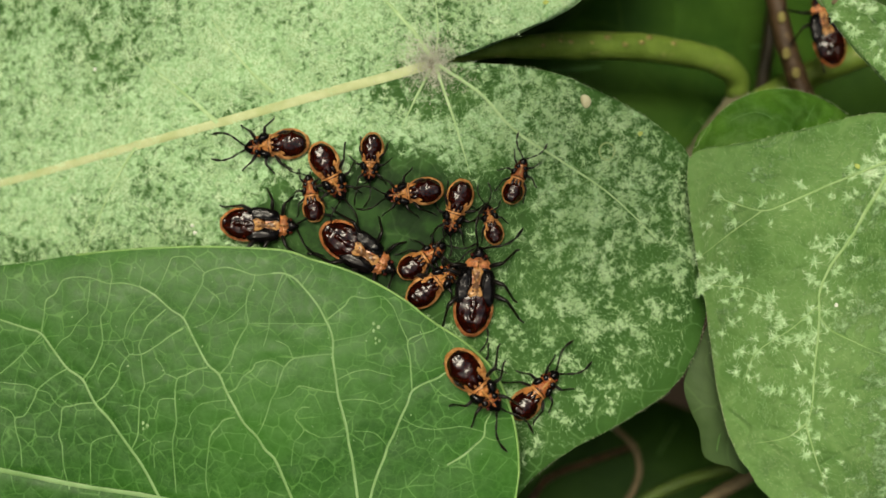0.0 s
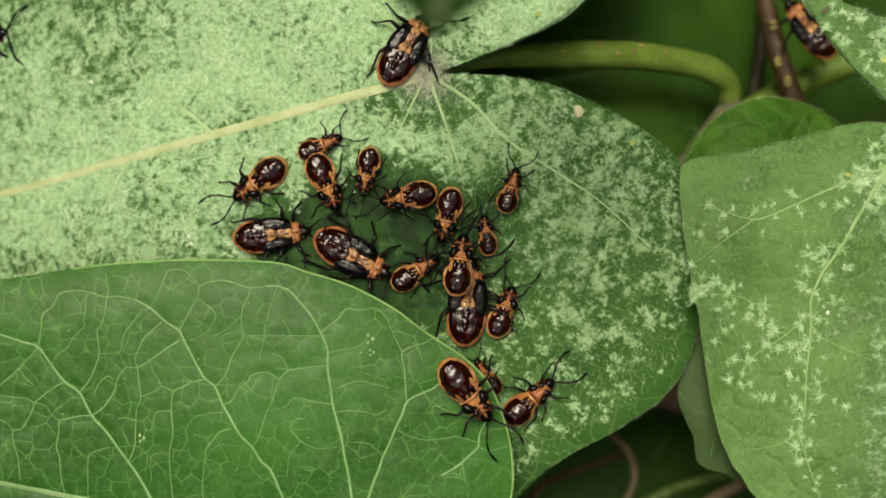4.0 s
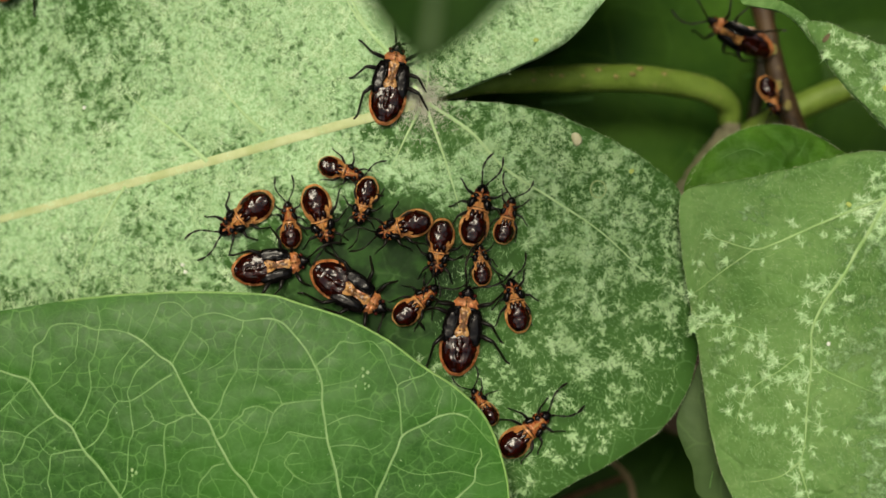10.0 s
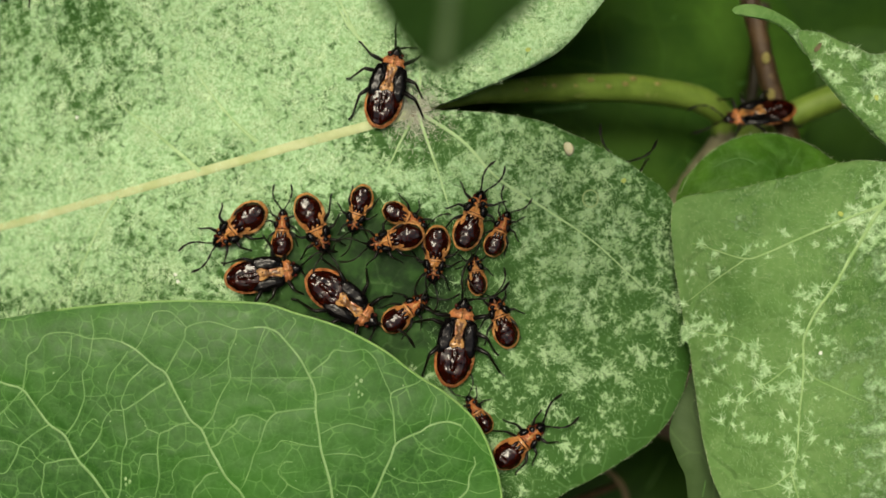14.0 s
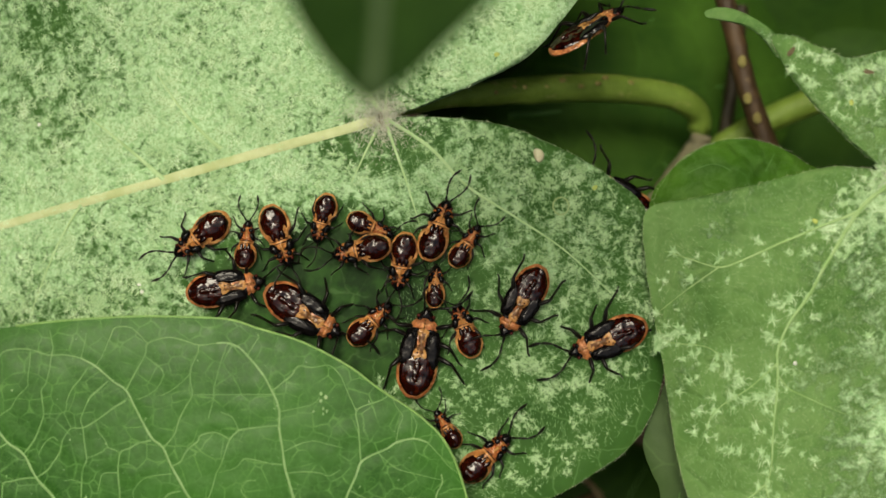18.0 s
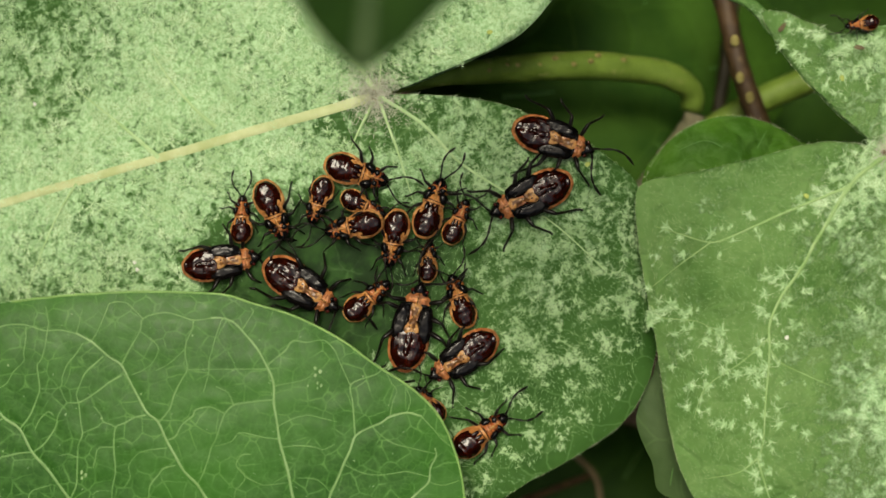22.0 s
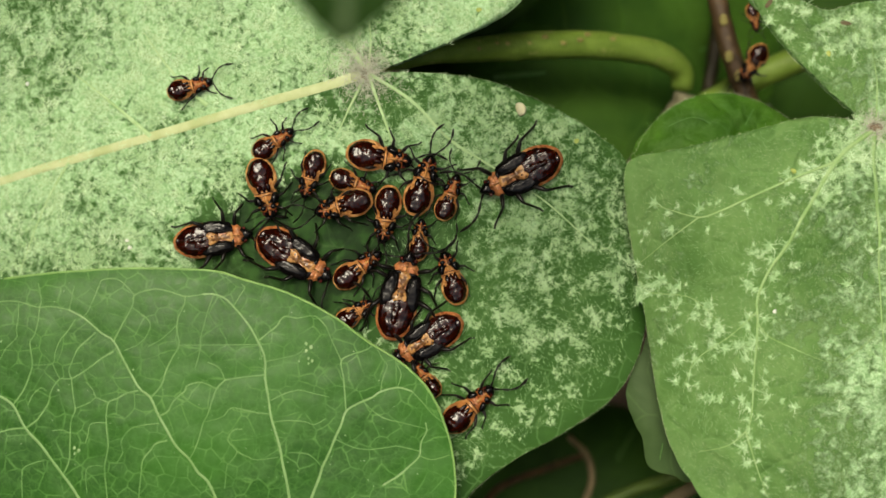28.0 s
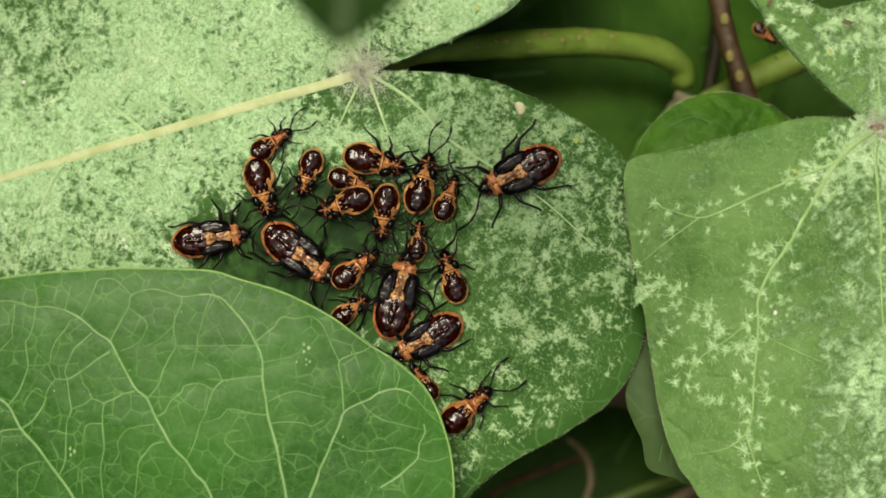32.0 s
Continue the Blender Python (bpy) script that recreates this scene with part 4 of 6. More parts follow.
petiole = tagged(new("leaf_stalk"), "thick curved green leaf stalk with pale flecks", "stem")
part("stalk", tube("stalk", [(-1.3, 16.6, 1.8), (1.6, 17.5, -1), (6.4, 18.7, -3.5), (13.5, 19.7, -8), (22.3, 20.2, -12), (29.5, 19.8, -15), (34.0, 18.7, -16.5), (36.3, 17.0, -18), (36.5, 15.0, -19)], (0.4, 0.75, 1.3, 1.62, 1.72, 1.75, 1.7, 1.6, 1.4), PETIOLE, 60, 16, 0.08), petiole)
for x, y, z in [(10.2, 19.2, -4.5), (12.4, 19.9, -5.8), (13.7, 19.9, -6.4), (18.4, 20.8, -8.4), (16.3, 20.0, -7.7), (22.8, 20.5, -10.3), (23.8, 21.2, -10.8), (8.4, 18.8, -3.7), (27.0, 20.7, -12.2), (20.6, 20.1, -9.4)]:
    part("fleck", dome("fleck", (x, y, z), (0.45, 0.3, 0.2), LENTICEL, 0.3, 0, 2, 10, 6), petiole, "pale yellowish fleck")
stalk("stem", [(36.8, 16.2, -18.6), (36.0, 14.0, -19.2), (33.6, 10.6, -19.6), (30.8, 6.6, -20.5), (28.4, 3.0, -22)], (1.2, 1.6, 1.6, 1.5, 1.5), NODE_BARK, "greyish stem joint below the leaf stalk", 0.25)
brown = stalk("stem", [(38.6, 33.4, -15), (39.8, 28.3, -14.5), (41.1, 21.9, -14), (42.9, 16.6, -14), (44.9, 10.7, -14), (46.2, 3.7, -16)], (1.15, 1.2, 1.25, 1.3, 1.3), BROWN_BARK, "reddish brown woody stem with pale corky spots", 0.1)
for x, y, z in [(41, 19.9, -12.6), (42.2, 17.5, -12.6), (40.4, 24.4, -12.6)]:
    spot = bmesh.new()
    bmesh.ops.create_icosphere(spot, subdivisions=2, radius=1.0)
    bmesh.ops.transform(spot, matrix=Matrix.Diagonal((0.55 * MM, 0.75 * MM, 0.35 * MM, 1)), verts=spot.verts)
    data = bpy.data.meshes.new("lenticel")
    spot.to_mesh(data)
    data.materials.append(LENTICEL)
    part("lenticel", data, brown, "pale yellowish corky spot", pose(x * MM, y * MM, z * MM))
stalk("stem", [(34.2, 10.4, -22), (39.4, 14.5, -21.5), (45.5, 18, -21), (53.2, 21.2, -20), (65.6, 25.3, -20)], (1.6, 1.7, 1.8, 1.8), PETIOLE, "slanting green stem behind the leaves", 0.06)
stalk("stem", [(43.6, 33.8, -26), (42.7, 26.2, -26), (41.6, 18.6, -26), (40.5, 11.8, -26)], (0.9, 0.9, 0.9), SHADE_TINT_BARK, "thin brown stem, its colour darkened for the shade")
stalk("twig", [(7.5, -42, -18), (11.2, -35.8, -20), (14.1, -34.3, -24), (19.7, -33.5, -30), (25.8, -32.1, -34)], (0.5, 0.5, 0.45), BROWN_BARK, "thin reddish brown twig in the shade")
stalk("tendril", [(22.7, -39.6, -26), (24.6, -36.9, -26), (25.6, -34, -27), (25, -31.3, -29), (23.1, -29.5, -32)], (0.45, 0.5, 0.4), TAN_BARK, "thin tan curling tendril in the shade")
stalk("stem", [(28.7, -39.2, -16), (33, -35.7, -16), (38.2, -32.9, -17), (45.2, -28.8, -19)], (0.8, 0.85, 0.8), TAN_BARK, "dry pale tan stem below the leaves")
stalk("stem", [(21, -40.6, -22), (27.1, -36.7, -23), (34, -34.2, -24), (41, -32.8, -25)], (0.75, 0.8, 0.8), SHADE_TINT_GREEN, "thin green stem below the leaves")

def foliage_screen():
    """An unseen ring added to block side light and shape reflections, open to the sky above: bumpy and clothed in
    leaves.
    """
    verts, faces, n, rows = [], [], 160, 36
    rng = random.Random(40)

    def at(a, h):
        # h runs from the inner foot (0) over the crest (0.5) to the outer foot (1)
        c, q = math.cos(a), math.sin(a)
        crest = 620 + 130 * noise.noise((2 * c, 2 * q, 9)) + 70 * noise.noise((8 * c, 8 * q, 1))
        swell = 60 * noise.noise((3 * c, 3 * q, 5 * h)) + 50 * noise.noise((12 * c, 12 * q, 15 * h))
        r = 620 + swell - 130 * math.sin(math.pi * min(h, 0.5)) ** 2 if h < 0.5 else 490 + swell + 1100 * (2 * h - 1) ** 0.8
        return r * c, r * q, -330 + (crest + 330) * math.sin(math.pi * h) ** 0.6

    for j in range(rows + 1):
        for k in range(n):
            verts.append(at(2 * math.pi * k / n, j / rows))
    for j in range(rows):
        for k in range(n):
            k2 = (k + 1) % n
            faces.append((j * n + k, j * n + k2, (j + 1) * n + k2, (j + 1) * n + k))
    for i in range(16000):
        x, y, z = at(rng.uniform(0, 6.283), rng.uniform(0.04, 0.97))
        u = Vector((rng.gauss(0, 1), rng.gauss(0, 1), rng.gauss(0, 0.6))).normalized()
        v = u.cross(Vector((rng.gauss(0, 0.5), rng.gauss(0, 0.5), 1))).normalized()
        ln, w, p = rng.uniform(28, 60), rng.uniform(12, 24), Vector((x, y, z))
        m = len(verts)
        verts += [tuple(p), tuple(p + 0.45 * ln * u + w * v), tuple(p + ln * u + Vector((0, 0, -6))), tuple(p + 0.45 * ln * u - w * v)]
        faces += [(m, m + 1, m + 2), (m, m + 2, m + 3)]
    tagged(new("backdrop", mesh("backdrop", verts, faces, SCREEN_LEAF, False)), "unseen ring of foliage added to block side light", "foliage", kind="structure")


foliage_screen()
verts = [(x, y, -300 + (60 * noise.noise((x * 0.004, y * 0.004, 3)) if abs(x) < 4000 else 0)) for y in np.linspace(-1, 1, 61) ** 3 * 60000 for x in np.linspace(-1, 1, 61) ** 3 * 60000]
faces = [(i * 61 + j, i * 61 + j + 1, (i + 1) * 61 + j + 1, (i + 1) * 61 + j) for i in range(60) for j in range(60)]
tagged(new("ground", mesh("ground", verts, faces, SOIL)), "dark brown soil far below the leaves", "ground", kind="structure")


# ---- the bugs ----
def limb_mesh(name, pts, radii, sides=8):
    verts, faces, n = [], [], len(pts)
    for i, p in enumerate(pts):
        d = (Vector(pts[min(i + 1, n - 1)]) - Vector(pts[max(i - 1, 0)])).normalized()
        u = d.cross(Vector((0, 0, 1))).normalized()
        v = d.cross(u).normalized()
        for k in range(sides):
            t = 2 * math.pi * k / sides
            verts.append(tuple(Vector(p) + radii[i] * (math.cos(t) * u + math.sin(t) * v)))
    for i in range(n - 1):
        for k in range(sides):
            k2 = (k + 1) % sides
            faces.append((i * sides + k, (i + 1) * sides + k, (i + 1) * sides + k2, i * sides + k2))
    faces += [tuple(range(sides)), tuple((n - 1) * sides + k for k in reversed(range(sides)))]
    return mesh(name, verts, faces, LIMB)


def leg(bug, m, femur, tibia, r, drop, bend):
    """A jointed leg along +x from its hip: thigh up to the knee, shin bent aside and down to the leaf, small foot."""
    kx, kz = 0.90 * femur, 0.36 * femur
    c, s = math.cos(bend), math.sin(bend)
    fx, fy = kx + 0.84 * tibia * c, 0.84 * tibia * s
    thigh = part("leg", limb_mesh("leg", [(0, 0, 0), (0.25 * kx, 0, 0.36 * kz), (0.55 * kx, 0, 0.72 * kz), (0.85 * kx, 0, 0.97 * kz), (1.0 * kx, 0, kz), (1.03 * kx, 0, 0.98 * kz)], [q * r for q in (0.7, 1.0, 1.22, 1.0, 0.78, 0.5)]), bug, "", m)
    part("shin", limb_mesh("shin", [(0.98 * kx, 0, kz), (kx + 0.06 * tibia * c, 0.06 * tibia * s, 0.94 * kz), (kx + 0.4 * tibia * c, 0.4 * tibia * s, 0.55 * (kz - drop) + 0.08), (fx, fy, -drop + 0.07)],
                           [q * r for q in (0.62, 0.72, 0.58, 0.55)]), thigh)
    part("foot", limb_mesh("foot", [(fx - 0.01 * c, fy - 0.01 * s, -drop + 0.07), (fx + 0.10 * tibia * c, fy + 0.06 * tibia * s, -drop + 0.05), (fx + 0.14 * tibia * c, fy + 0.08 * tibia * s, -drop + 0.06), (fx + 0.26 * tibia * c, fy + 0.10 * tibia * s, -drop + 0.04), (fx + 0.30 * tibia * c, fy + 0.09 * tibia * s, -drop + 0.06)],
                           [q * r for q in (0.50, 0.62, 0.42, 0.60, 0.2)]), thigh)


def antenna_mesh(length, r, side):
    """Four thick joints with narrow necks between them, elbowed outwards."""
    pts = [(0, 0, 0), (0.16 * length, side * 0.03 * length, 0.12 * length), (0.46 * length, side * 0.11 * length, 0.19 * length), (0.74 * length, side * 0.08 * length, 0.13 * length), (length, -side * 0.06 * length, 0.02)]
    rad = [0.85, 1.0, 0.95, 0.45, 0.85, 0.95, 1.05, 0.45, 0.85, 1.0, 1.1, 0.45, 0.95, 1.25, 1.2, 0.9, 0.3]
    line = spline(pts, len(rad))
    return limb_mesh("antenna", [tuple(p) for p in line], [r * q for q in rad])


def limbs(bug, hips, sizes, feeler, nose, reach=1.0):
    for side in (1, -1):
        for (x, y, z), (femur, tibia, r), turn, bend in zip(hips, sizes, (56, 100, 140), (-0.5, 0.65, 0.55)):
            leg(bug, pose(x * MM, side * y * MM, z * MM, 0, 0, side * turn), 0.95 * reach * femur, 0.86 * reach * tibia, 1.14 * r, z, side * bend)
        x, y, z = nose
        part("antenna", antenna_mesh(feeler[0], feeler[1], side), bug, "", pose(x * MM, side * y * MM, z * MM, 0, 0, side * 24))


def plate(name, x0, x1, widths, z0, h, material, y0=0.0, slew=0.0, square=0.5, crown=2.0, under=0.3, wrinkle=0.04, grain=1.4, seed=0, rings=0, dip=0.0, ragged=0.0, nx=30, ny=18, slope=0.0):
    """One domed body plate. x0, x1: its hind and front end; widths: half widths at even steps between them; square: how bluntly it ends;
    crown: how flat its top is; rings, dip: grooves across it; ragged: unevenness of its outline; slope: rise towards the front."""
    verts, faces = [], []
    c, half = 0.5 * (x0 + x1), 0.5 * (x1 - x0)
    profile = spline([(q / (len(widths) - 1), w) for q, w in enumerate(widths)], 60)
    for below in (0, 1):
        for i in range(nx + 1):
            u = i / nx
            f = 0.5 - 0.5 * math.cos(math.pi * u)
            x = x0 + 2 * half * f
            end = math.sin(math.pi * u)
            w = float(np.interp(f, profile[:, 0], profile[:, 1])) * max(end, 0.0) ** square
            for k in range(ny + 1):
                s = math.sin(0.5 * math.pi * (-1 + 2 * k / ny))
                jag = 1 + ragged * noise.noise((2.6 * x + seed, 2.0 * s, 4.1))
                bow = end ** 0.6 * (1 - abs(s) ** crown)
                y = y0 + slew * (x - c) + w * s * jag
                xx = x + ragged * 0.5 * half * noise.noise((1.8 * y + seed, 0.7 * f, 9.3)) * end
                if below:
                    verts.append((xx, y, z0 - under * bow + slope * (x - c)))
                    continue
                z = h * bow
                if rings:
                    z -= dip * (0.5 + 0.5 * math.cos(2 * math.pi * rings * f + 0.5 * s * s)) ** 5 * (1 - s * s)
                z += wrinkle * (noise.noise((grain * xx, grain * y, seed + 0.5)) + 0.6 * noise.noise((2.3 * grain * xx, 2.3 * grain * y, seed + 7.5))) * min(1.0, 3 * bow)
                verts.append((xx, y, z0 + z + slope * (x - c)))
    n, row = (nx + 1) * (ny + 1), ny + 1
    for i in range(nx):
        for k in range(ny):
            a = i * row + k
            faces += [(a, a + row, a + row + 1, a + 1), (n + a, n + a + 1, n + a + row + 1, n + a + row)]
    return mesh(name, verts, faces, material)


def pair(bug, name, label, y0, slew, *shape, **more):
    for side in (1, -1):
        part(name, plate(name, *shape, y0=side * y0, slew=side * slew, **more), bug, label)


def large_bug():
    bug = tagged(new("bug"), "large orange and black bug nymph with black wing pads", "bug", "bug nymphs on the leaf")
    part("abdomen", plate("abdomen", -4.85, 1.3, (1.25, 1.88, 2.10, 2.12, 2.0, 1.7), 0.95, 0.78, ORANGE, under=0.75, crown=2.6, rings=6, dip=0.05, wrinkle=0.05), bug, "orange abdomen rim")
    part("back_plate", plate("back_plate", -4.50, 0.9, (1.02, 1.62, 1.82, 1.84, 1.74, 1.5), 1.36, 0.56, DARK, crown=3.2, rings=5, dip=0.08, wrinkle=0.17, grain=1.7, seed=3, ragged=0.06), bug, "glossy dark brown back plate")
    part("back_ridge", plate("back_ridge", -3.3, -0.3, (0.30, 0.42, 0.50, 0.46), 1.84, 0.20, DARK, wrinkle=0.14, grain=2.4, seed=8, ragged=0.35, rings=4, dip=0.08), bug, "glossy black raised ridge along the back")
    part("thorax", plate("thorax", -0.9, 3.0, (1.5, 1.75, 1.7, 1.4, 1.2), 0.95, 0.62, ORANGE, under=0.8, crown=2.6, wrinkle=0.08), bug, "orange underside and flank of the thorax")
    part("mark", plate("mark", -0.72, 0.85, (0.66, 0.80, 0.62, 0.34), 1.80, 0.10, BUFF, square=0.25, crown=4.0, wrinkle=0.05, ragged=0.14, seed=2, rings=2, dip=0.04), bug, "buff mark between the wing pads")
    part("stripe", plate("stripe", 0.4, 2.55, (0.34, 0.28, 0.46, 0.90), 1.76, 0.14, BUFF, square=0.3, wrinkle=0.05, ragged=0.16, seed=5, rings=2, dip=0.05), bug, "narrow buff stripe between the wing pads")
    pair(bug, "wing_pad", "wrinkled black wing pad", 1.24, -0.05, -1.45, 2.42, (0.70, 0.88, 0.88, 0.80, 0.66), 1.46, 0.40, BLACK, crown=3.0, square=0.26, wrinkle=0.09, grain=0.9, seed=11, ragged=0.04, rings=1, dip=0.08)
    pair(bug, "wing_fold", "black fold along the wing pad", 0.74, -0.07, -0.3, 2.3, (0.09, 0.13, 0.12, 0.08), 1.84, 0.14, BLACK, wrinkle=0.08, grain=2.5, ragged=0.2, seed=4)
    part("pronotum", plate("pronotum", 2.34, 3.78, (1.46, 1.46, 1.34, 1.10, 0.9), 1.16, 0.62, ORANGE, crown=2.6, square=0.28, wrinkle=0.10, grain=1.3, seed=6, rings=2, dip=0.16, under=0.5, slope=-0.10), bug, "orange collar plate")
    part("collar_line", plate("collar_line", 2.4, 3.6, (0.16, 0.10, 0.10, 0.14), 1.72, 0.16, BUFF, square=0.3, wrinkle=0.03, slope=-0.12), bug, "pale line over the collar")
    pair(bug, "collar_patch", "black collar patch", 0.72, 0.0, 2.26, 2.60, (0.40, 0.56, 0.46), 1.62, 0.22, BLACK, square=0.4, ragged=0.2, seed=9, nx=14, ny=10)
    pair(bug, "collar_spot", "dark spot at the collar's front", 0.55, 0.0, 3.40, 3.76, (0.22, 0.34, 0.30), 1.42, 0.24, BLACK, square=0.4, ragged=0.2, seed=19, nx=14, ny=10)
    part("head", plate("head", 3.50, 4.85, (0.80, 0.84, 0.68, 0.44, 0.28), 1.05, 0.52, BLACK, under=0.5, wrinkle=0.08, seed=12, square=0.4, slope=-0.15), bug, "black head")
    for side in (1, -1):
        part("eye", dome("eye", (3.86, side * 0.78, 1.22), (0.24, 0.22, 0.24), EYE, 0, 0, 2, 12, 8), bug)
    limbs(bug, [(2.7, 0.85, 0.95), (1.5, 1.1, 0.95), (0.1, 1.2, 0.95)], [(2.2, 2.5, 0.19), (2.3, 2.6, 0.19), (2.8, 3.3, 0.20)], (4.9, 0.14), (4.6, 0.28, 1.15))
    return bug


def medium_bug():
    bug = tagged(new("bug"), "round orange-rimmed bug nymph with a dark brown back", "bug", "bug nymphs on the leaf")
    part("abdomen", plate("abdomen", -3.18, 0.86, (0.95, 1.38, 1.48, 1.36, 1.08), 0.85, 0.78, AMBER, under=0.65, crown=2.4, rings=6, dip=0.06, wrinkle=0.04), bug, "orange abdomen rim")
    part("back_plate", plate("back_plate", -2.94, 0.26, (0.84, 1.17, 1.25, 1.15, 0.86), 1.20, 0.66, DARK, crown=2.4, rings=4, dip=0.05, wrinkle=0.13, grain=1.3, seed=3, ragged=0.07), bug, "glossy dark red-brown back plate")
    for y, w in ((-0.46, 0.22), (0.02, 0.20), (0.48, 0.24)):
        part("back_lobe", plate("back_lobe", -0.35, 0.40, (w, w, 0.7 * w), 1.58, 0.14, DARK, y0=y, square=0.4, ragged=0.3, seed=20 + y, nx=12, ny=8, slope=-0.15), bug, "dark lobe at the back plate's front")
    part("waist", plate("waist", 0.06, 1.40, (1.14, 1.12, 1.04, 0.96), 0.85, 0.66, AMBER, under=0.5, square=0.3, rings=3, dip=0.14, wrinkle=0.05, seed=2), bug, "ridged amber waist")
    for x, w in ((0.42, 0.86), (0.72, 0.76)):
        part("band", plate("band", x - 0.055, x + 0.055, (0.9 * w, w, 0.9 * w), 1.34, 0.17, DARK, square=0.5, ragged=0.15, seed=x, nx=8, ny=14), bug, "thin dark seam")
    pair(bug, "wing_bud", "small glossy black wing bud", 0.76, -0.24, 0.56, 1.66, (0.26, 0.44, 0.50, 0.38), 1.16, 0.40, BLACK, wrinkle=0.07, ragged=0.12, seed=7, square=0.4)
    part("mark", plate("mark", 0.78, 1.66, (0.34, 0.16, 0.14, 0.32), 1.40, 0.16, BUFF, square=0.3, ragged=0.15, wrinkle=0.03, nx=14, ny=10), bug, "buff hourglass mark between the wing buds")
    part("pronotum", plate("pronotum", 1.40, 2.30, (1.04, 1.04, 0.94, 0.74), 0.92, 0.54, PATCHY, under=0.4, square=0.3, wrinkle=0.08, grain=1.8, seed=6, rings=2, dip=0.12, slope=-0.10), bug, "blotched reddish orange collar plate")
    part("seam", plate("seam", 1.32, 1.52, (0.66, 0.80, 0.66), 1.20, 0.22, BLACK, square=0.4, ragged=0.2, nx=10, ny=14), bug, "black seam behind the collar")
    part("collar_line", plate("collar_line", 1.5, 2.25, (0.10, 0.08, 0.11), 1.38, 0.12, BUFF, square=0.3, nx=10, ny=8, slope=-0.1), bug, "pale line over the collar")
    pair(bug, "collar_patch", "black collar patch", 0.48, 0.05, 1.60, 2.10, (0.26, 0.33, 0.24), 1.30, 0.16, BLACK, square=0.5, ragged=0.3, seed=9, nx=12, ny=10)
    part("head", plate("head", 2.08, 3.12, (0.62, 0.66, 0.52, 0.30), 0.82, 0.44, BLACK, under=0.4, wrinkle=0.06, seed=12, square=0.42, slope=-0.12), bug, "black head")
    part("head_mark", plate("head_mark", 2.22, 2.66, (0.12, 0.15, 0.08), 1.20, 0.10, ORANGE, ragged=0.2, nx=8, ny=6), bug, "reddish mark on the head")
    for side in (1, -1):
        part("eye", dome("eye", (2.36, side * 0.60, 0.98), (0.18, 0.16, 0.17), EYE, 0, 0, 2, 10, 8), bug)
    limbs(bug, [(1.8, 0.5, 0.75), (1.05, 0.65, 0.75), (0.3, 0.75, 0.75)], [(1.45, 1.65, 0.125), (1.5, 1.7, 0.125), (1.75, 2.2, 0.13)], (3.4, 0.10), (2.95, 0.2, 0.9), 0.88)
    return bug


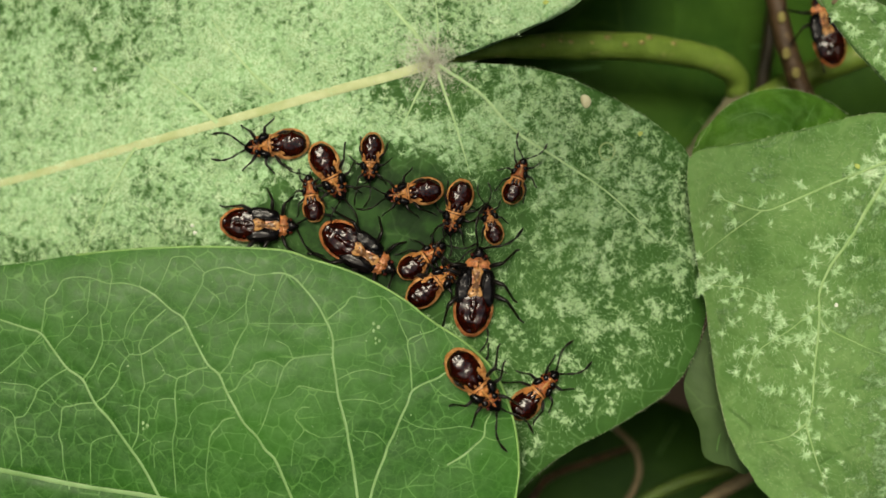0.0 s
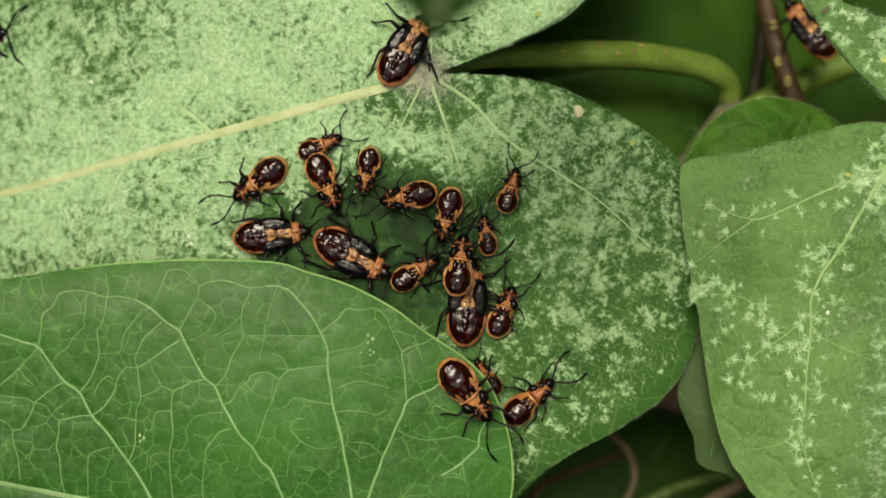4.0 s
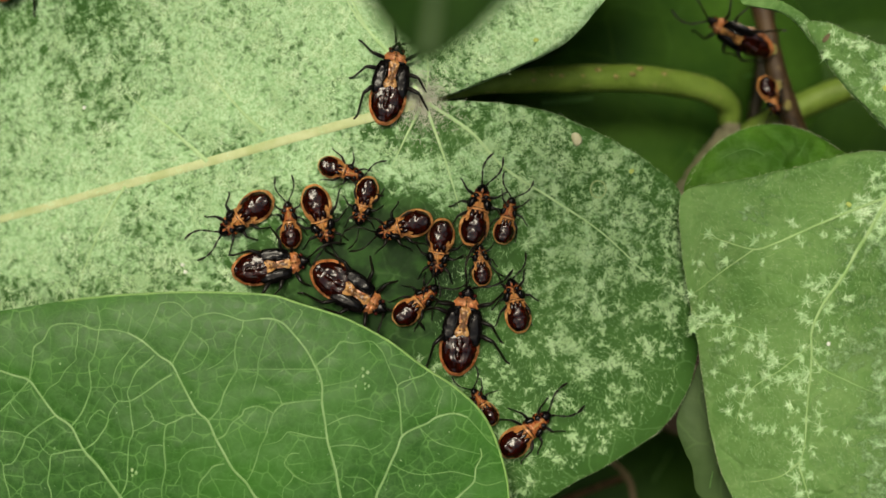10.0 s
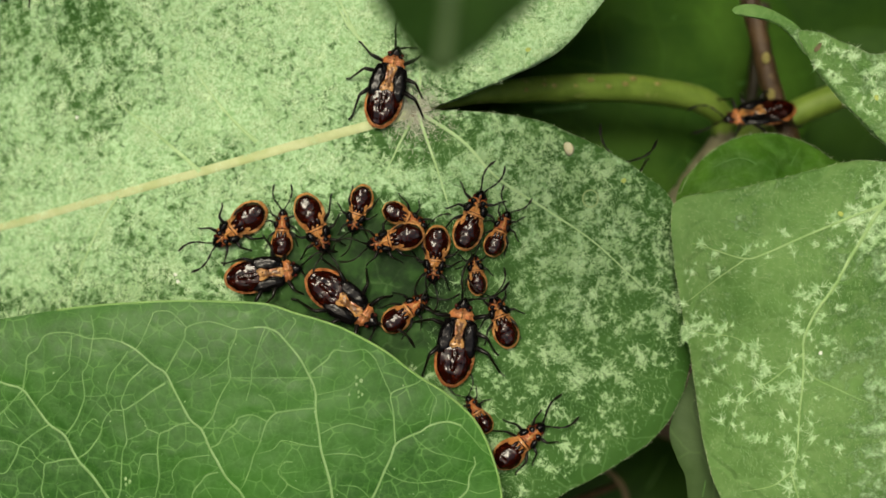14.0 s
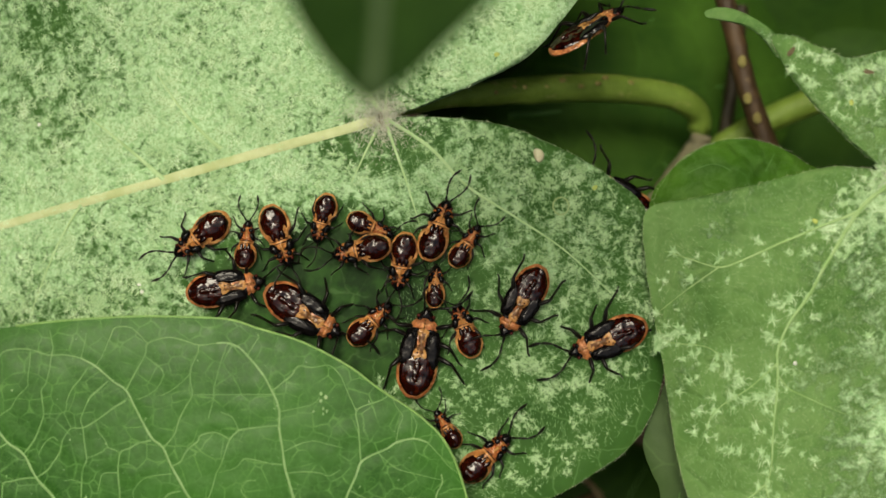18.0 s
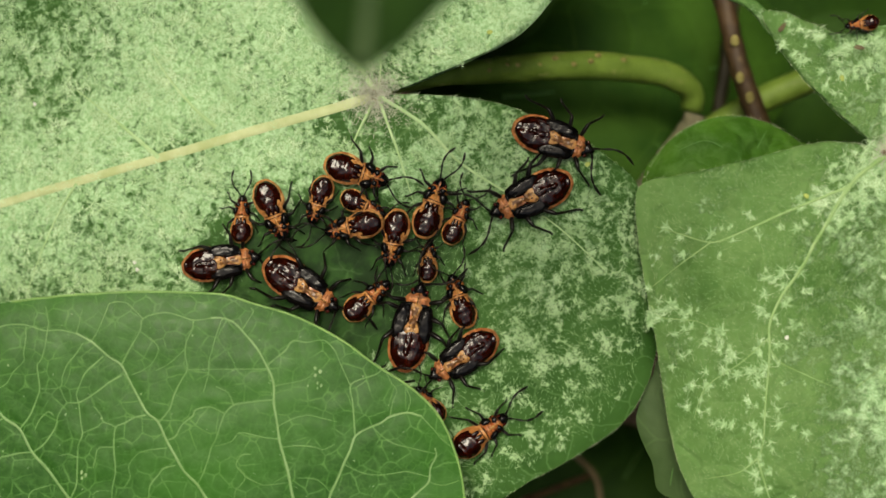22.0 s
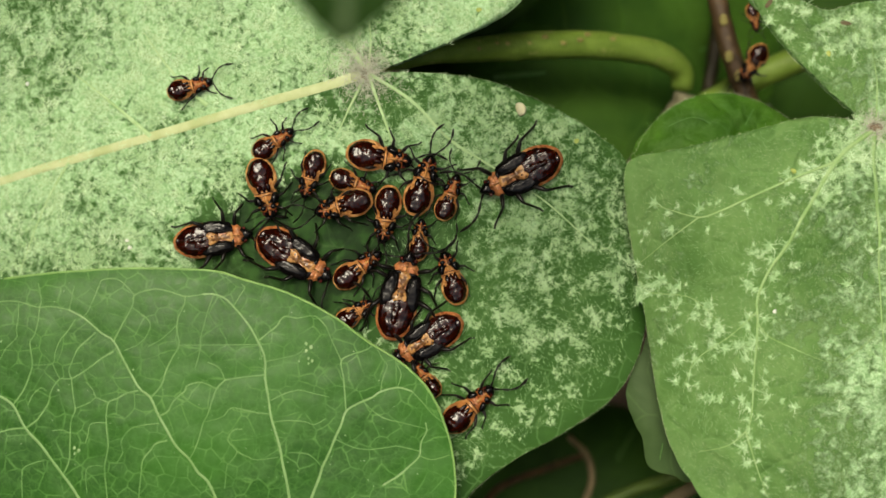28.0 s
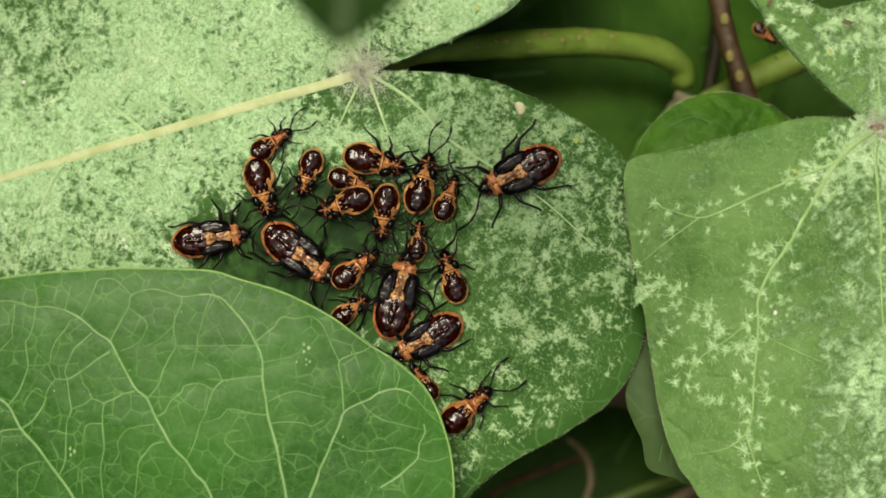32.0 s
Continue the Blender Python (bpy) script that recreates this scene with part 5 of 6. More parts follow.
def small_bug():
    bug = tagged(new("bug"), "small amber bug nymph with a dark hind end", "bug", "bug nymphs on the leaf")
    part("abdomen", plate("abdomen", -2.55, 0.72, (0.78, 1.12, 1.14, 0.96, 0.76), 0.72, 0.66, AMBER, under=0.55, crown=2.4, rings=5, dip=0.10, wrinkle=0.05), bug, "banded amber abdomen")
    part("back_plate", plate("back_plate", -2.40, -0.18, (0.70, 0.98, 1.00, 0.80), 1.04, 0.54, DARK, crown=2.4, rings=3, dip=0.04, wrinkle=0.11, grain=1.6, seed=3, ragged=0.09), bug, "glossy dark brown back plate")
    for y, w in ((-0.36, 0.19), (0.03, 0.16), (0.38, 0.18)):
        part("back_lobe", plate("back_lobe", -0.62, 0.06, (w, w, 0.6 * w), 1.36, 0.12, DARK, y0=y, square=0.4, ragged=0.3, seed=24 + y, nx=12, ny=8, slope=-0.12), bug, "dark lobe at the back plate's front")
    part("waist", plate("waist", 0.20, 1.24, (0.86, 0.86, 0.80, 0.72), 0.72, 0.56, PATCHY, under=0.4, square=0.3, rings=3, dip=0.12, wrinkle=0.05, seed=2), bug, "ridged blotched waist")
    for x, w in ((0.12, 0.62), (0.40, 0.55)):
        part("band", plate("band", x - 0.04, x + 0.04, (0.9 * w, w, 0.9 * w), 1.20, 0.13, DARK, square=0.5, ragged=0.2, seed=x, nx=8, ny=12), bug, "thin dark seam")
    pair(bug, "wing_bud", "small black wing bud", 0.58, -0.22, 0.46, 1.24, (0.18, 0.30, 0.32, 0.24), 0.98, 0.30, BLACK, wrinkle=0.05, ragged=0.12, seed=7, nx=18, ny=12)
    part("mark", plate("mark", 0.62, 1.24, (0.22, 0.10, 0.10, 0.20), 1.20, 0.12, BUFF, square=0.3, ragged=0.15, wrinkle=0.03, nx=12, ny=8), bug, "buff hourglass mark between the wing buds")
    part("pronotum", plate("pronotum", 1.12, 1.86, (0.78, 0.78, 0.70, 0.56), 0.76, 0.44, PATCHY, under=0.35, square=0.3, wrinkle=0.07, grain=2.2, seed=6, rings=2, dip=0.10, slope=-0.1), bug, "blotched reddish orange collar plate")
    part("collar_line", plate("collar_line", 1.2, 1.8, (0.08, 0.06, 0.08), 1.14, 0.10, BUFF, square=0.3, nx=10, ny=6, slope=-0.1), bug, "pale line over the collar")
    pair(bug, "collar_patch", "black collar patch", 0.36, 0.05, 1.26, 1.70, (0.19, 0.25, 0.18), 1.07, 0.12, BLACK, square=0.5, ragged=0.3, seed=9, nx=12, ny=8)
    part("head", plate("head", 1.68, 2.52, (0.46, 0.50, 0.40, 0.24), 0.66, 0.36, BLACK, under=0.3, wrinkle=0.05, seed=12, square=0.42, slope=-0.12), bug, "black head")
    for side in (1, -1):
        part("eye", dome("eye", (1.92, side * 0.40, 0.80), (0.14, 0.13, 0.14), EYE, 0, 0, 2, 8, 6), bug)
    limbs(bug, [(1.45, 0.38, 0.6), (0.85, 0.48, 0.6), (0.25, 0.55, 0.6)], [(1.15, 1.35, 0.09), (1.2, 1.4, 0.09), (1.4, 1.75, 0.095)], (2.8, 0.085), (2.4, 0.16, 0.72), 0.88)
    return bug


KINDS = {"large": large_bug, "medium": medium_bug, "small": small_bug}
first, bugs = {}, {}
for key, kind, size in [
    ("A", "medium", 1.17),
    ("B", "medium", 1.13),
    ("C", "medium", 0.89),
    ("D", "medium", 1.04),
    ("E", "medium", 1.03),
    ("F", "small", 1.06),
    ("G", "medium", 0.74),
    ("H", "large", 0.91),
    ("I", "large", 1.00),
    ("J", "small", 1.24),
    ("K", "medium", 0.98),
    ("L", "large", 1.03),
    ("M", "medium", 1.30),
    ("O", "large", 0.96),
    ("P", "large", 0.94),
    ("Q", "large", 0.91),
    ("S", "large", 1.01),
    ("T", "small", 1.04),
    ("V", "small", 1.07),
    ("X", "small", 1.06),
    ("Y", "medium", 1.11),
    ("Z", "small", 0.93),
    ("N", "small", 1.40),
    ("AA", "medium", 0.79),
    ("W", "large", 1.11),
    ("U", "small", 0.72),
    ("UU", "medium", 0.84),
]:
    if kind not in first:
        bug = first[kind] = KINDS[kind]()
    else:
        bug = copy_thing(first[kind], Matrix.Identity(4))
    bug.scale = (size, size, size)
    bugs[key] = bug
    rng = random.Random(key)
    for child in bug.children:
        if child.name.startswith("leg"):
            x, y, z = child.location
            turn = math.degrees(child.rotation_euler.z)
            child.rotation_euler.z = radians(turn + rng.uniform(-22, 22))
        if child.name.startswith("antenna"):
            child.rotation_euler.z += radians(rng.uniform(-22, 22))


# ---- small marks on the leaves ----
def egg():
    data = dome("egg", (0, 0, 0.1), (0.55, 0.75, 0.35), CREAM, 0.5, 0.2, 2.4, 14, 8)
    x, y, z = (14.5, 11.9, 3)
    ob = tagged(new("egg_case", data), "tiny cream-coloured egg case on the leaf", "egg case")
    ob.matrix_basis = pose(x * MM, y * MM, (lie_main(x, y) + 0.05) * MM, 0, 0, 20)


def dried_ring():
    verts, faces = [], []
    for i in range(28):
        a = 2 * math.pi * i / 28
        for k in range(6):
            b = 2 * math.pi * k / 6
            r = 0.85 + 0.09 * math.cos(b)
            verts.append((r * math.cos(a), 1.1 * r * math.sin(a), 0.09 * math.sin(b)))
    for i in range(28):
        for k in range(6):
            faces.append((i * 6 + k, ((i + 1) % 28) * 6 + k, ((i + 1) % 28) * 6 + (k + 1) % 6, i * 6 + (k + 1) % 6))
    x, y, z = (16.9, 6.4, 3)
    ob = tagged(new("dried_drop", mesh("dried_drop", verts, faces, DROP)), "thin dried ring of a water drop", "stain")
    ob.matrix_basis = pose(x * MM, y * MM, (lie_main(x, y) + 0.08) * MM)


def speck(name, x, y, lie, size, material, label, category="speck"):
    ob = tagged(new(name, dome(name, (0, 0, 0.05), size, material, 0.5, 0.2, 2.2, 12, 8)), label, category)
    ob.matrix_basis = pose(x * MM, y * MM, (lie(x, y) + 0.03) * MM, 0, 0, 37 * x)


egg()
dried_ring()
for x, y in [(42.8, 4.6), (20.6, 8.4), (10, 22.8), (46.6, 16.9)]:
    speck("yellow_speck", x, y, lie_right if x > 27 else lie_main, (0.32, 0.24, 0.08), YELLOW, "small bright yellow-green speck on a leaf")
for x, y in [(-41.5, 15.9), (40.8, -10.2), (-29.3, -2.9), (-29.6, -2.1)]:
    speck("white_speck", x, y, lie_right if x > 27 else lie_main, (0.24, 0.2, 0.14), WHITE, "tiny white speck on a leaf")
for x, y in [(48.4, 20.1), (40.3, 22.2)]:
    speck("brown_scar", x, y, lie_right, (0.6, 0.24, 0.08), TAN_BARK, "small brown eye-shaped scar on the downy leaf", "scar")
for x, y, s in [(-8.5, -13.2, 0.42), (-8.3, -14.6, 0.30), (-9.5, -14.6, 0.12), (-32.7, -23.7, 0.35), (-34.6, -17.4, 0.10), (-30.9, -17.8, 0.10), (-26.8, -15.3, 0.10), (-40.6, -12.3, 0.12), (-21.5, -9.3, 0.10), (-3.8, -13.7, 0.10), (-13.1, -16.4, 0.10), (-4.7, -22.4, 0.10), (-41.2, -21.2, 0.10)]:
    for k in range(4 if s > 0.2 else 1):
        bx, by, q = x + 0.8 * s * math.cos(2.1 * k), y + 1.0 * s * math.sin(2.1 * k), s * (0.55 if s > 0.2 else 0.8) * (1 - 0.13 * k)
        part("blemish", dome("blemish", (bx, by, lie_front(bx, by) + 0.005), (q, 1.4 * q, 0.02), BLEMISH, 0.5, 0.3, 1.4, 11, 6, 0, 0, 0.3), FRONT, "pale blemish")


# ---- what moves ----
def crawl(bug, rows, steps):
    """Keys a bug along its rows of seconds, x, y, z (mm) heading and, where it hangs aslant, roll, and swings its legs while it walks."""
    if rows[0][0] > 0:
        rows = [(0, *rows[0][1:])] + rows
    if rows[-1][0] < 32:
        rows = rows + [(32, *rows[-1][1:])]
    walk(bug, [(t, pose(x * MM, y * MM, z * MM, sum(roll), 0, a)) for t, x, y, z, a, *roll in rows])
    if not steps:
        return
    legs = [c for c in bug.children if c.name.startswith("leg")]
    for n, thigh in enumerate(legs):
        at, turn = thigh.location.copy(), math.degrees(thigh.rotation_euler.z)
        sign = 1 if n in (0, 2, 4) else -1
        side = 1 if n < 3 else -1
        keys = [(0.0, 0.0)]
        for a, b in steps:
            k, t = 0, max(a, 0.05)
            if t > keys[-1][0] + 0.15:
                keys.append((t - 0.1, 0.0))
            while t < b:
                keys.append((t, 17.0 * sign * (1 if k % 2 else -1)))
                k, t = k + 1, t + 0.17
            keys.append((min(b + 0.12, 31.9), 0.0))
        keys.append((32.0, 0.0))
        walk(thigh, [(t, pose(at.x, at.y, at.z, 0, 0, turn + side * s)) for t, s in keys])


def motions():
    hinge = Matrix.Translation((-1.3 * MM, 16.6 * MM, 0))
    walk(petiole, [(t, hinge @ pose(0, 0, 0, 0, 0, math.degrees((rise + 0.35) / 26)) @ hinge.inverted()) for t, rise in [(0, -0.1), (2, 0.0), (3.5, 0.0), (5.5, 0.0), (7, 0.05), (9, 0.2), (11, 0.2), (12, -0.1), (13, 0.0), (14.5, 0.1), (16.5, 0.75), (18, 0.7), (20, 0.6), (22, 0.9), (24, 0.8), (25, 0.7), (27.5, 1.0), (29, 0.75), (30, 0.6), (31, 0.95), (32, 1.15)]])
    sway = [(0, 0.21, 0.26), (1, 0.03, 0.12), (2, 0.04, 0.08), (3, 0.11, 0.13), (3.5, 0.11, 0.10), (5.5, 0.10, 0.02), (6, 0.04, -0.01), (7, 0.02, 0.11), (8, 0.00, 0.02), (9, 0.07, -0.16), (10, 0.04, -0.15), (11, 0.01, -0.07), (12, 0.08, 0.06), (13, 0.05, 0.01), (14, 0.15, 0.03), (14.5, 0.07, -0.11), (16.5, 0.01, -0.35), (17, 0.03, -0.45), (18, 0.09, -0.42), (19, 0.13, -0.37), (20, 0.11, -0.34), (21, 0.08, -0.37), (22, 0.08, -0.34), (23, 0.11, -0.38), (24, 0.12, -0.33), (25, 0.09, -0.35), (25.5, 0.03, -0.36), (27.5, 0.04, -0.37), (28, 0.08, -0.37), (29, 0.14, -0.22), (30, 0.14, -0.20), (31, 0.09, -0.36), (32, 0.11, -0.41)]
    walk(FRONT, [(t, pose(x * MM, y * MM, 0)) for t, x, y in sway])
    walk(HANGING, [(t, pose(x * MM, y * MM, 62 * MM)) for t, x, y in [(0, -0.7, 13.0), (2.5, -0.9, 11.8), (3, -0.7, 10.8), (3.5, -1.1, 10.3), (5.5, -0.7, 10.5), (6, -0.1, 11.5), (7, 0.6, 11.0), (8, -0.5, 11.0), (9, -1.7, 11.3), (10, -1.4, 11.3), (12, -0.8, 11.4), (13, -1.0, 11.9), (14, 0.3, 11.6), (14.5, -0.5, 11.7), (16.5, -0.9, 10.9), (17, -0.6, 11.1), (18, -0.3, 10.7), (19, -0.0, 10.5), (20, -0.1, 10.2), (21, -0.2, 10.1), (22, -0.2, 10.0), (23, -0.2, 10.2), (24, -0.1, 10.5), (25, 0.2, 10.3), (27.5, -0.0, 9.4), (28, -0.3, 9.3), (29, -0.3, 9.6), (30, -0.3, 9.6), (31, -0.2, 9.3), (32, -0.2, 9.0)]])
    crawl(bugs["A"], [(0, -19.8, 6.9, 1.0, -174), (1, -19.8, 7.1, 1.0, -174), (2, -18.8, 6.6, 1.2, -155), (3, -20.6, 4.8, 0.9, -137), (3.5, -21.3, 4.5, 0.8, -146), (5.5, -21.0, 3.4, 0.9, -131), (6, -21.1, 3.6, 0.9, -145), (7, -23.2, 4.0, 0.5, -157), (8, -22.2, 3.6, 0.7, -145), (10, -22.2, 3.5, 0.7, -143), (12, -22.2, 3.7, 0.7, -145), (14, -22.1, 3.4, 0.7, -142), (14.5, -22.2, 3.5, 0.7, -142), (16.5, -22.3, 3.3, 0.7, -143), (17, -22.3, 3.2, 0.7, -143), (18, -22.3, 3.3, 0.7, -144), (19, -21.9, 3.4, 0.7, -164), (19.5, -22.5, 3.9, 0.7, -249), (20, -20.9, 5.4, 0.9, -309), (20.5, -17.7, 7.9, 1.3, -319), (21, -10.9, 8.9, 2.0, -357), (21.5, -6.9, 8.7, 2.3, -376), (22, -4.5, 7.6, 2.5, -378), (23, -3.9, 7.0, 2.6, -374), (24, -1.7, 6.6, 2.7, -366), (25, -1.8, 6.6, 2.7, -371), (27.5, -0.9, 6.9, 2.7, -368), (29, -1.2, 6.2, 2.7, -374)], [(1.6, 2.6), (19, 22.2)])
    crawl(bugs["B"], [(0, -13.8, 3.9, 1.8, -64), (3, -13.7, 4.1, 1.8, -68), (5.5, -13.8, 3.7, 1.7, -65), (8, -13.6, 3.9, 1.8, -67), (10, -13.8, 3.4, 1.7, -73), (12, -13.7, 3.5, 1.8, -73), (14, -13.6, 3.6, 1.8, -67), (16.5, -13.9, 3.3, 1.7, -69), (18, -13.7, 3.2, 1.8, -71), (20, -13.6, 3.4, 1.8, -68), (22, -13.7, 3.5, 1.8, -69), (24, -13.7, 3.4, 1.8, -71), (25, -13.7, 3.3, 1.8, -73), (27.5, -13.7, 3.4, 1.8, -76), (29, -13.7, 3.4, 1.8, -76)], [])
    crawl(bugs["C"], [(0, -9.2, 5.5, 2.2, -95), (3, -9.1, 5.4, 2.2, -100), (5.5, -9.0, 4.9, 2.2, -102), (8, -9.0, 5.0, 2.2, -105), (10, -8.9, 5.0, 2.2, -105), (12, -8.9, 5.1, 2.2, -105), (14, -8.7, 5.2, 2.2, -107), (16.5, -8.9, 5.1, 2.2, -110), (18, -8.9, 5.1, 2.2, -105), (20, -8.8, 5.2, 2.2, -108), (22, -8.7, 4.6, 2.2, -109), (24, -8.8, 4.8, 2.2, -109), (25, -8.6, 4.9, 2.2, -108), (27.5, -8.5, 4.9, 2.2, -107), (29, -8.6, 5.0, 2.2, -109)], [])
    crawl(bugs["D"], [(0, -4.4, 1.6, 3.7, -172), (3, -4.4, 2.1, 3.7, -171), (5.5, -4.4, 2.5, 3.7, -166), (8, -4.6, 2.1, 3.7, -165), (10, -4.5, 2.2, 3.7, -164), (12, -4.8, 2.1, 3.7, -170), (14, -4.6, 1.9, 3.7, -166), (16.5, -4.7, 1.6, 3.7, -167), (18, -4.6, 1.7, 3.7, -169), (20, -4.7, 1.8, 3.7, -169), (22, -4.8, 1.7, 3.7, -169), (24, -5.0, 1.5, 3.7, -166), (25, -4.7, 1.7, 3.7, -170), (27.5, -5.0, 1.4, 3.7, -168), (29, -4.6, 1.6, 3.7, -163)], [])
    crawl(bugs["E"], [(0, 0.3, -0.0, 2.8, -106), (3, 0.1, 0.0, 2.8, -108), (5.5, -0.3, 0.7, 2.8, -93), (7, -0.3, 0.4, 2.8, -97), (8, -0.5, 0.0, 2.8, -93), (10, -0.6, -0.1, 2.8, -98), (12, -0.3, 0.3, 2.8, -101), (14, -0.2, 0.2, 2.8, -96), (16.5, -0.3, 0.2, 2.8, -97), (18, -0.3, 0.4, 2.8, -100), (20, -0.5, 0.1, 2.8, -100), (22, -0.5, 0.4, 2.8, -101), (24, -0.3, 0.6, 2.8, -101), (25, -0.5, 0.1, 2.8, -100), (27.5, -0.3, 0.3, 2.8, -99), (29, -0.3, 0.6, 2.8, -99)], [])
    crawl(bugs["F"], [(0, 6.9, 3.0, 3.0, 71), (2, 6.8, 3.0, 3.0, 74), (3.5, 6.9, 3.1, 3.0, 74), (5.5, 7.0, 3.0, 3.0, 77), (8, 7.2, 2.9, 3.0, 83), (10, 6.8, 2.9, 3.0, 76), (12, 6.8, 2.4, 3.0, 70), (14, 6.8, 2.5, 3.0, 67), (16.5, 6.4, 2.0, 3.0, 59), (18, 6.6, 2.1, 3.0, 57), (20, 6.6, 2.1, 3.0, 57), (22, 6.4, 2.2, 3.0, 66), (24, 6.5, 2.0, 3.0, 63), (25, 6.6, 2.1, 3.0, 77), (27.5, 6.6, 2.3, 3.0, 70), (29, 6.6, 2.2, 3.0, 69)], [])
    crawl(bugs["G"], [(0, 4.2, -1.8, 2.9, 105), (3, 4.3, -1.9, 2.9, 101), (3.5, 4.3, -1.9, 2.9, 99), (5.5, 4.3, -2.1, 2.9, 95), (7, 4.2, -2.3, 2.9, 90), (8, 4.2, -2.8, 2.9, 97), (10, 4.0, -2.0, 2.9, 95), (12, 4.2, -1.9, 2.9, 95), (14, 4.3, -2.0, 2.9, 98), (16.5, 4.2, -2.4, 2.9, 94), (18, 3.3, -2.3, 2.9, 86), (20, 3.4, -2.0, 2.9, 87), (22, 3.2, -2.1, 2.9, 86), (24, 3.3, -2.1, 2.9, 85), (25, 3.1, -2.3, 2.9, 84), (27.5, 3.3, -2.3, 2.9, 84), (29, 3.3, -2.4, 2.9, 83)], [])
    crawl(bugs["H"], [(0, -21.7, -2.0, 0.8, -2), (1, -20.0, -1.5, 1.0, -2), (3, -20.0, -1.9, 1.0, 4), (5.5, -19.4, -1.9, 1.1, 7), (8, -19.5, -2.0, 1.0, 7), (10, -19.3, -2.2, 1.1, 9), (12, -19.2, -2.2, 1.1, 9), (14, -19.3, -2.0, 1.1, 9), (16.5, -19.6, -2.4, 1.0, 7), (18, -19.6, -2.4, 1.0, 10), (20, -19.5, -2.1, 1.0, 8), (22, -19.5, -2.1, 1.0, 8), (24, -19.7, -2.1, 1.0, 9), (25, -19.5, -2.2, 1.0, 8), (27.5, -19.5, -2.0, 1.1, 7), (29, -19.4, -2.0, 1.1, 8)], [])
    crawl(bugs["I"], [(0, -10.5, -4.7, 2.0, -31), (3, -10.7, -4.1, 2.0, -27), (5.5, -10.4, -4.4, 2.1, -32), (8, -10.6, -4.7, 2.0, -28), (10, -10.5, -4.7, 2.0, -31), (12, -10.6, -4.7, 2.0, -33), (14, -10.4, -4.8, 2.1, -36), (16.5, -11.0, -4.9, 2.0, -34), (18, -11.0, -5.0, 2.0, -32), (20, -10.8, -5.0, 2.0, -31), (22, -10.6, -4.7, 2.0, -33), (24, -10.3, -4.5, 2.1, -33), (25, -10.7, -4.6, 2.0, -32), (27.5, -10.7, -4.2, 2.0, -30), (29, -9.6, -3.8, 2.1, -38)], [])
    crawl(bugs["J"], [(0, -3.4, -5.7, 2.6, 35), (3, -3.6, -5.9, 2.6, 32), (5.5, -3.4, -6.0, 2.6, 41), (8, -3.2, -6.0, 2.6, 40), (10, -3.1, -6.3, 2.6, 41), (12, -3.4, -6.1, 2.6, 39), (14, -3.4, -6.1, 2.6, 37), (16.5, -3.5, -6.1, 2.6, 40), (18, -3.7, -6.2, 2.6, 44), (20, -3.4, -6.0, 2.6, 44), (22, -3.4, -6.2, 2.6, 40), (24, -3.4, -5.8, 2.6, 38), (25, -3.3, -5.8, 2.6, 39), (27.5, -3.4, -5.5, 2.6, 35), (29, -3.4, -5.3, 2.6, 38)], [])
    crawl(bugs["K"], [(0, 3.5, -19.0, 2.9, 110), (1, 3.6, -18.9, 2.9, 105), (2, 1.8, -12.7, 3.7, 67), (3, 5.7, -9.9, 3.0, 60), (3.5, 6.0, -10.4, 3.0, 74), (5.5, 6.9, -10.3, 3.0, 35), (6, 6.4, -10.7, 3.0, 32), (7, 6.7, -8.9, 3.0, 86), (8, 8.0, -6.0, 3.0, 96), (10, 7.8, -6.4, 3.0, 102), (12, 7.2, -7.0, 3.0, 110), (14, 7.1, -7.1, 3.0, 110), (16.5, 6.8, -7.0, 3.0, 109), (18, 6.5, -7.0, 3.0, 109), (20, 6.7, -5.4, 3.0, 114), (22, 6.6, -6.4, 3.0, 108), (24, 6.6, -6.5, 3.0, 109), (25, 6.8, -6.5, 3.0, 104), (27.5, 6.7, -6.5, 3.0, 106), (29, 6.9, -6.3, 3.0, 107)], [(1.2, 3.2), (6, 8)])
    crawl(bugs["L"], [(0, 2.4, -9.2, 2.9, 84), (3, 2.2, -9.2, 2.9, 86), (5.5, 2.2, -9.6, 2.9, 81), (8, 2.0, -9.3, 2.9, 81), (10, 1.9, -9.2, 2.9, 81), (12, 1.9, -9.1, 2.9, 82), (14, 2.2, -9.4, 2.9, 80), (16.5, 1.8, -9.3, 2.9, 79), (18, 1.6, -9.4, 2.8, 80), (20, 1.3, -9.1, 2.8, 76), (22, 1.4, -9.2, 2.8, 77), (24, 1.2, -9.0, 2.8, 74), (25, 1.4, -9.1, 2.8, 74), (27.5, 1.2, -8.5, 2.8, 76), (29, 1.1, -8.3, 2.8, 75)], [])
    crawl(bugs["M"], [(0, 2.3, -18.4, 9.0, -50), (3, 2.3, -18.3, 9.0, -50), (3.5, 2.0, -18.5, 9.0, -51), (5.5, 2.0, -18.3, 9.0, -52), (6, 2.1, -18.2, 9.0, -52), (7, 2.7, -17.7, 9.0, -49), (7.3, 5.6, -19.4, 6.5, -53), (7.7, 6.4, -22.3, 3.0, -101), (8.2, 4.5, -23.9, 2.9, -116), (8.6, 1.6, -25.2, 2.8, -128), (9.2, -1.3, -24.9, 2.7, -142), (14, -0.7, -23.6, 2.7, -142)], [(6.9, 8.2)])
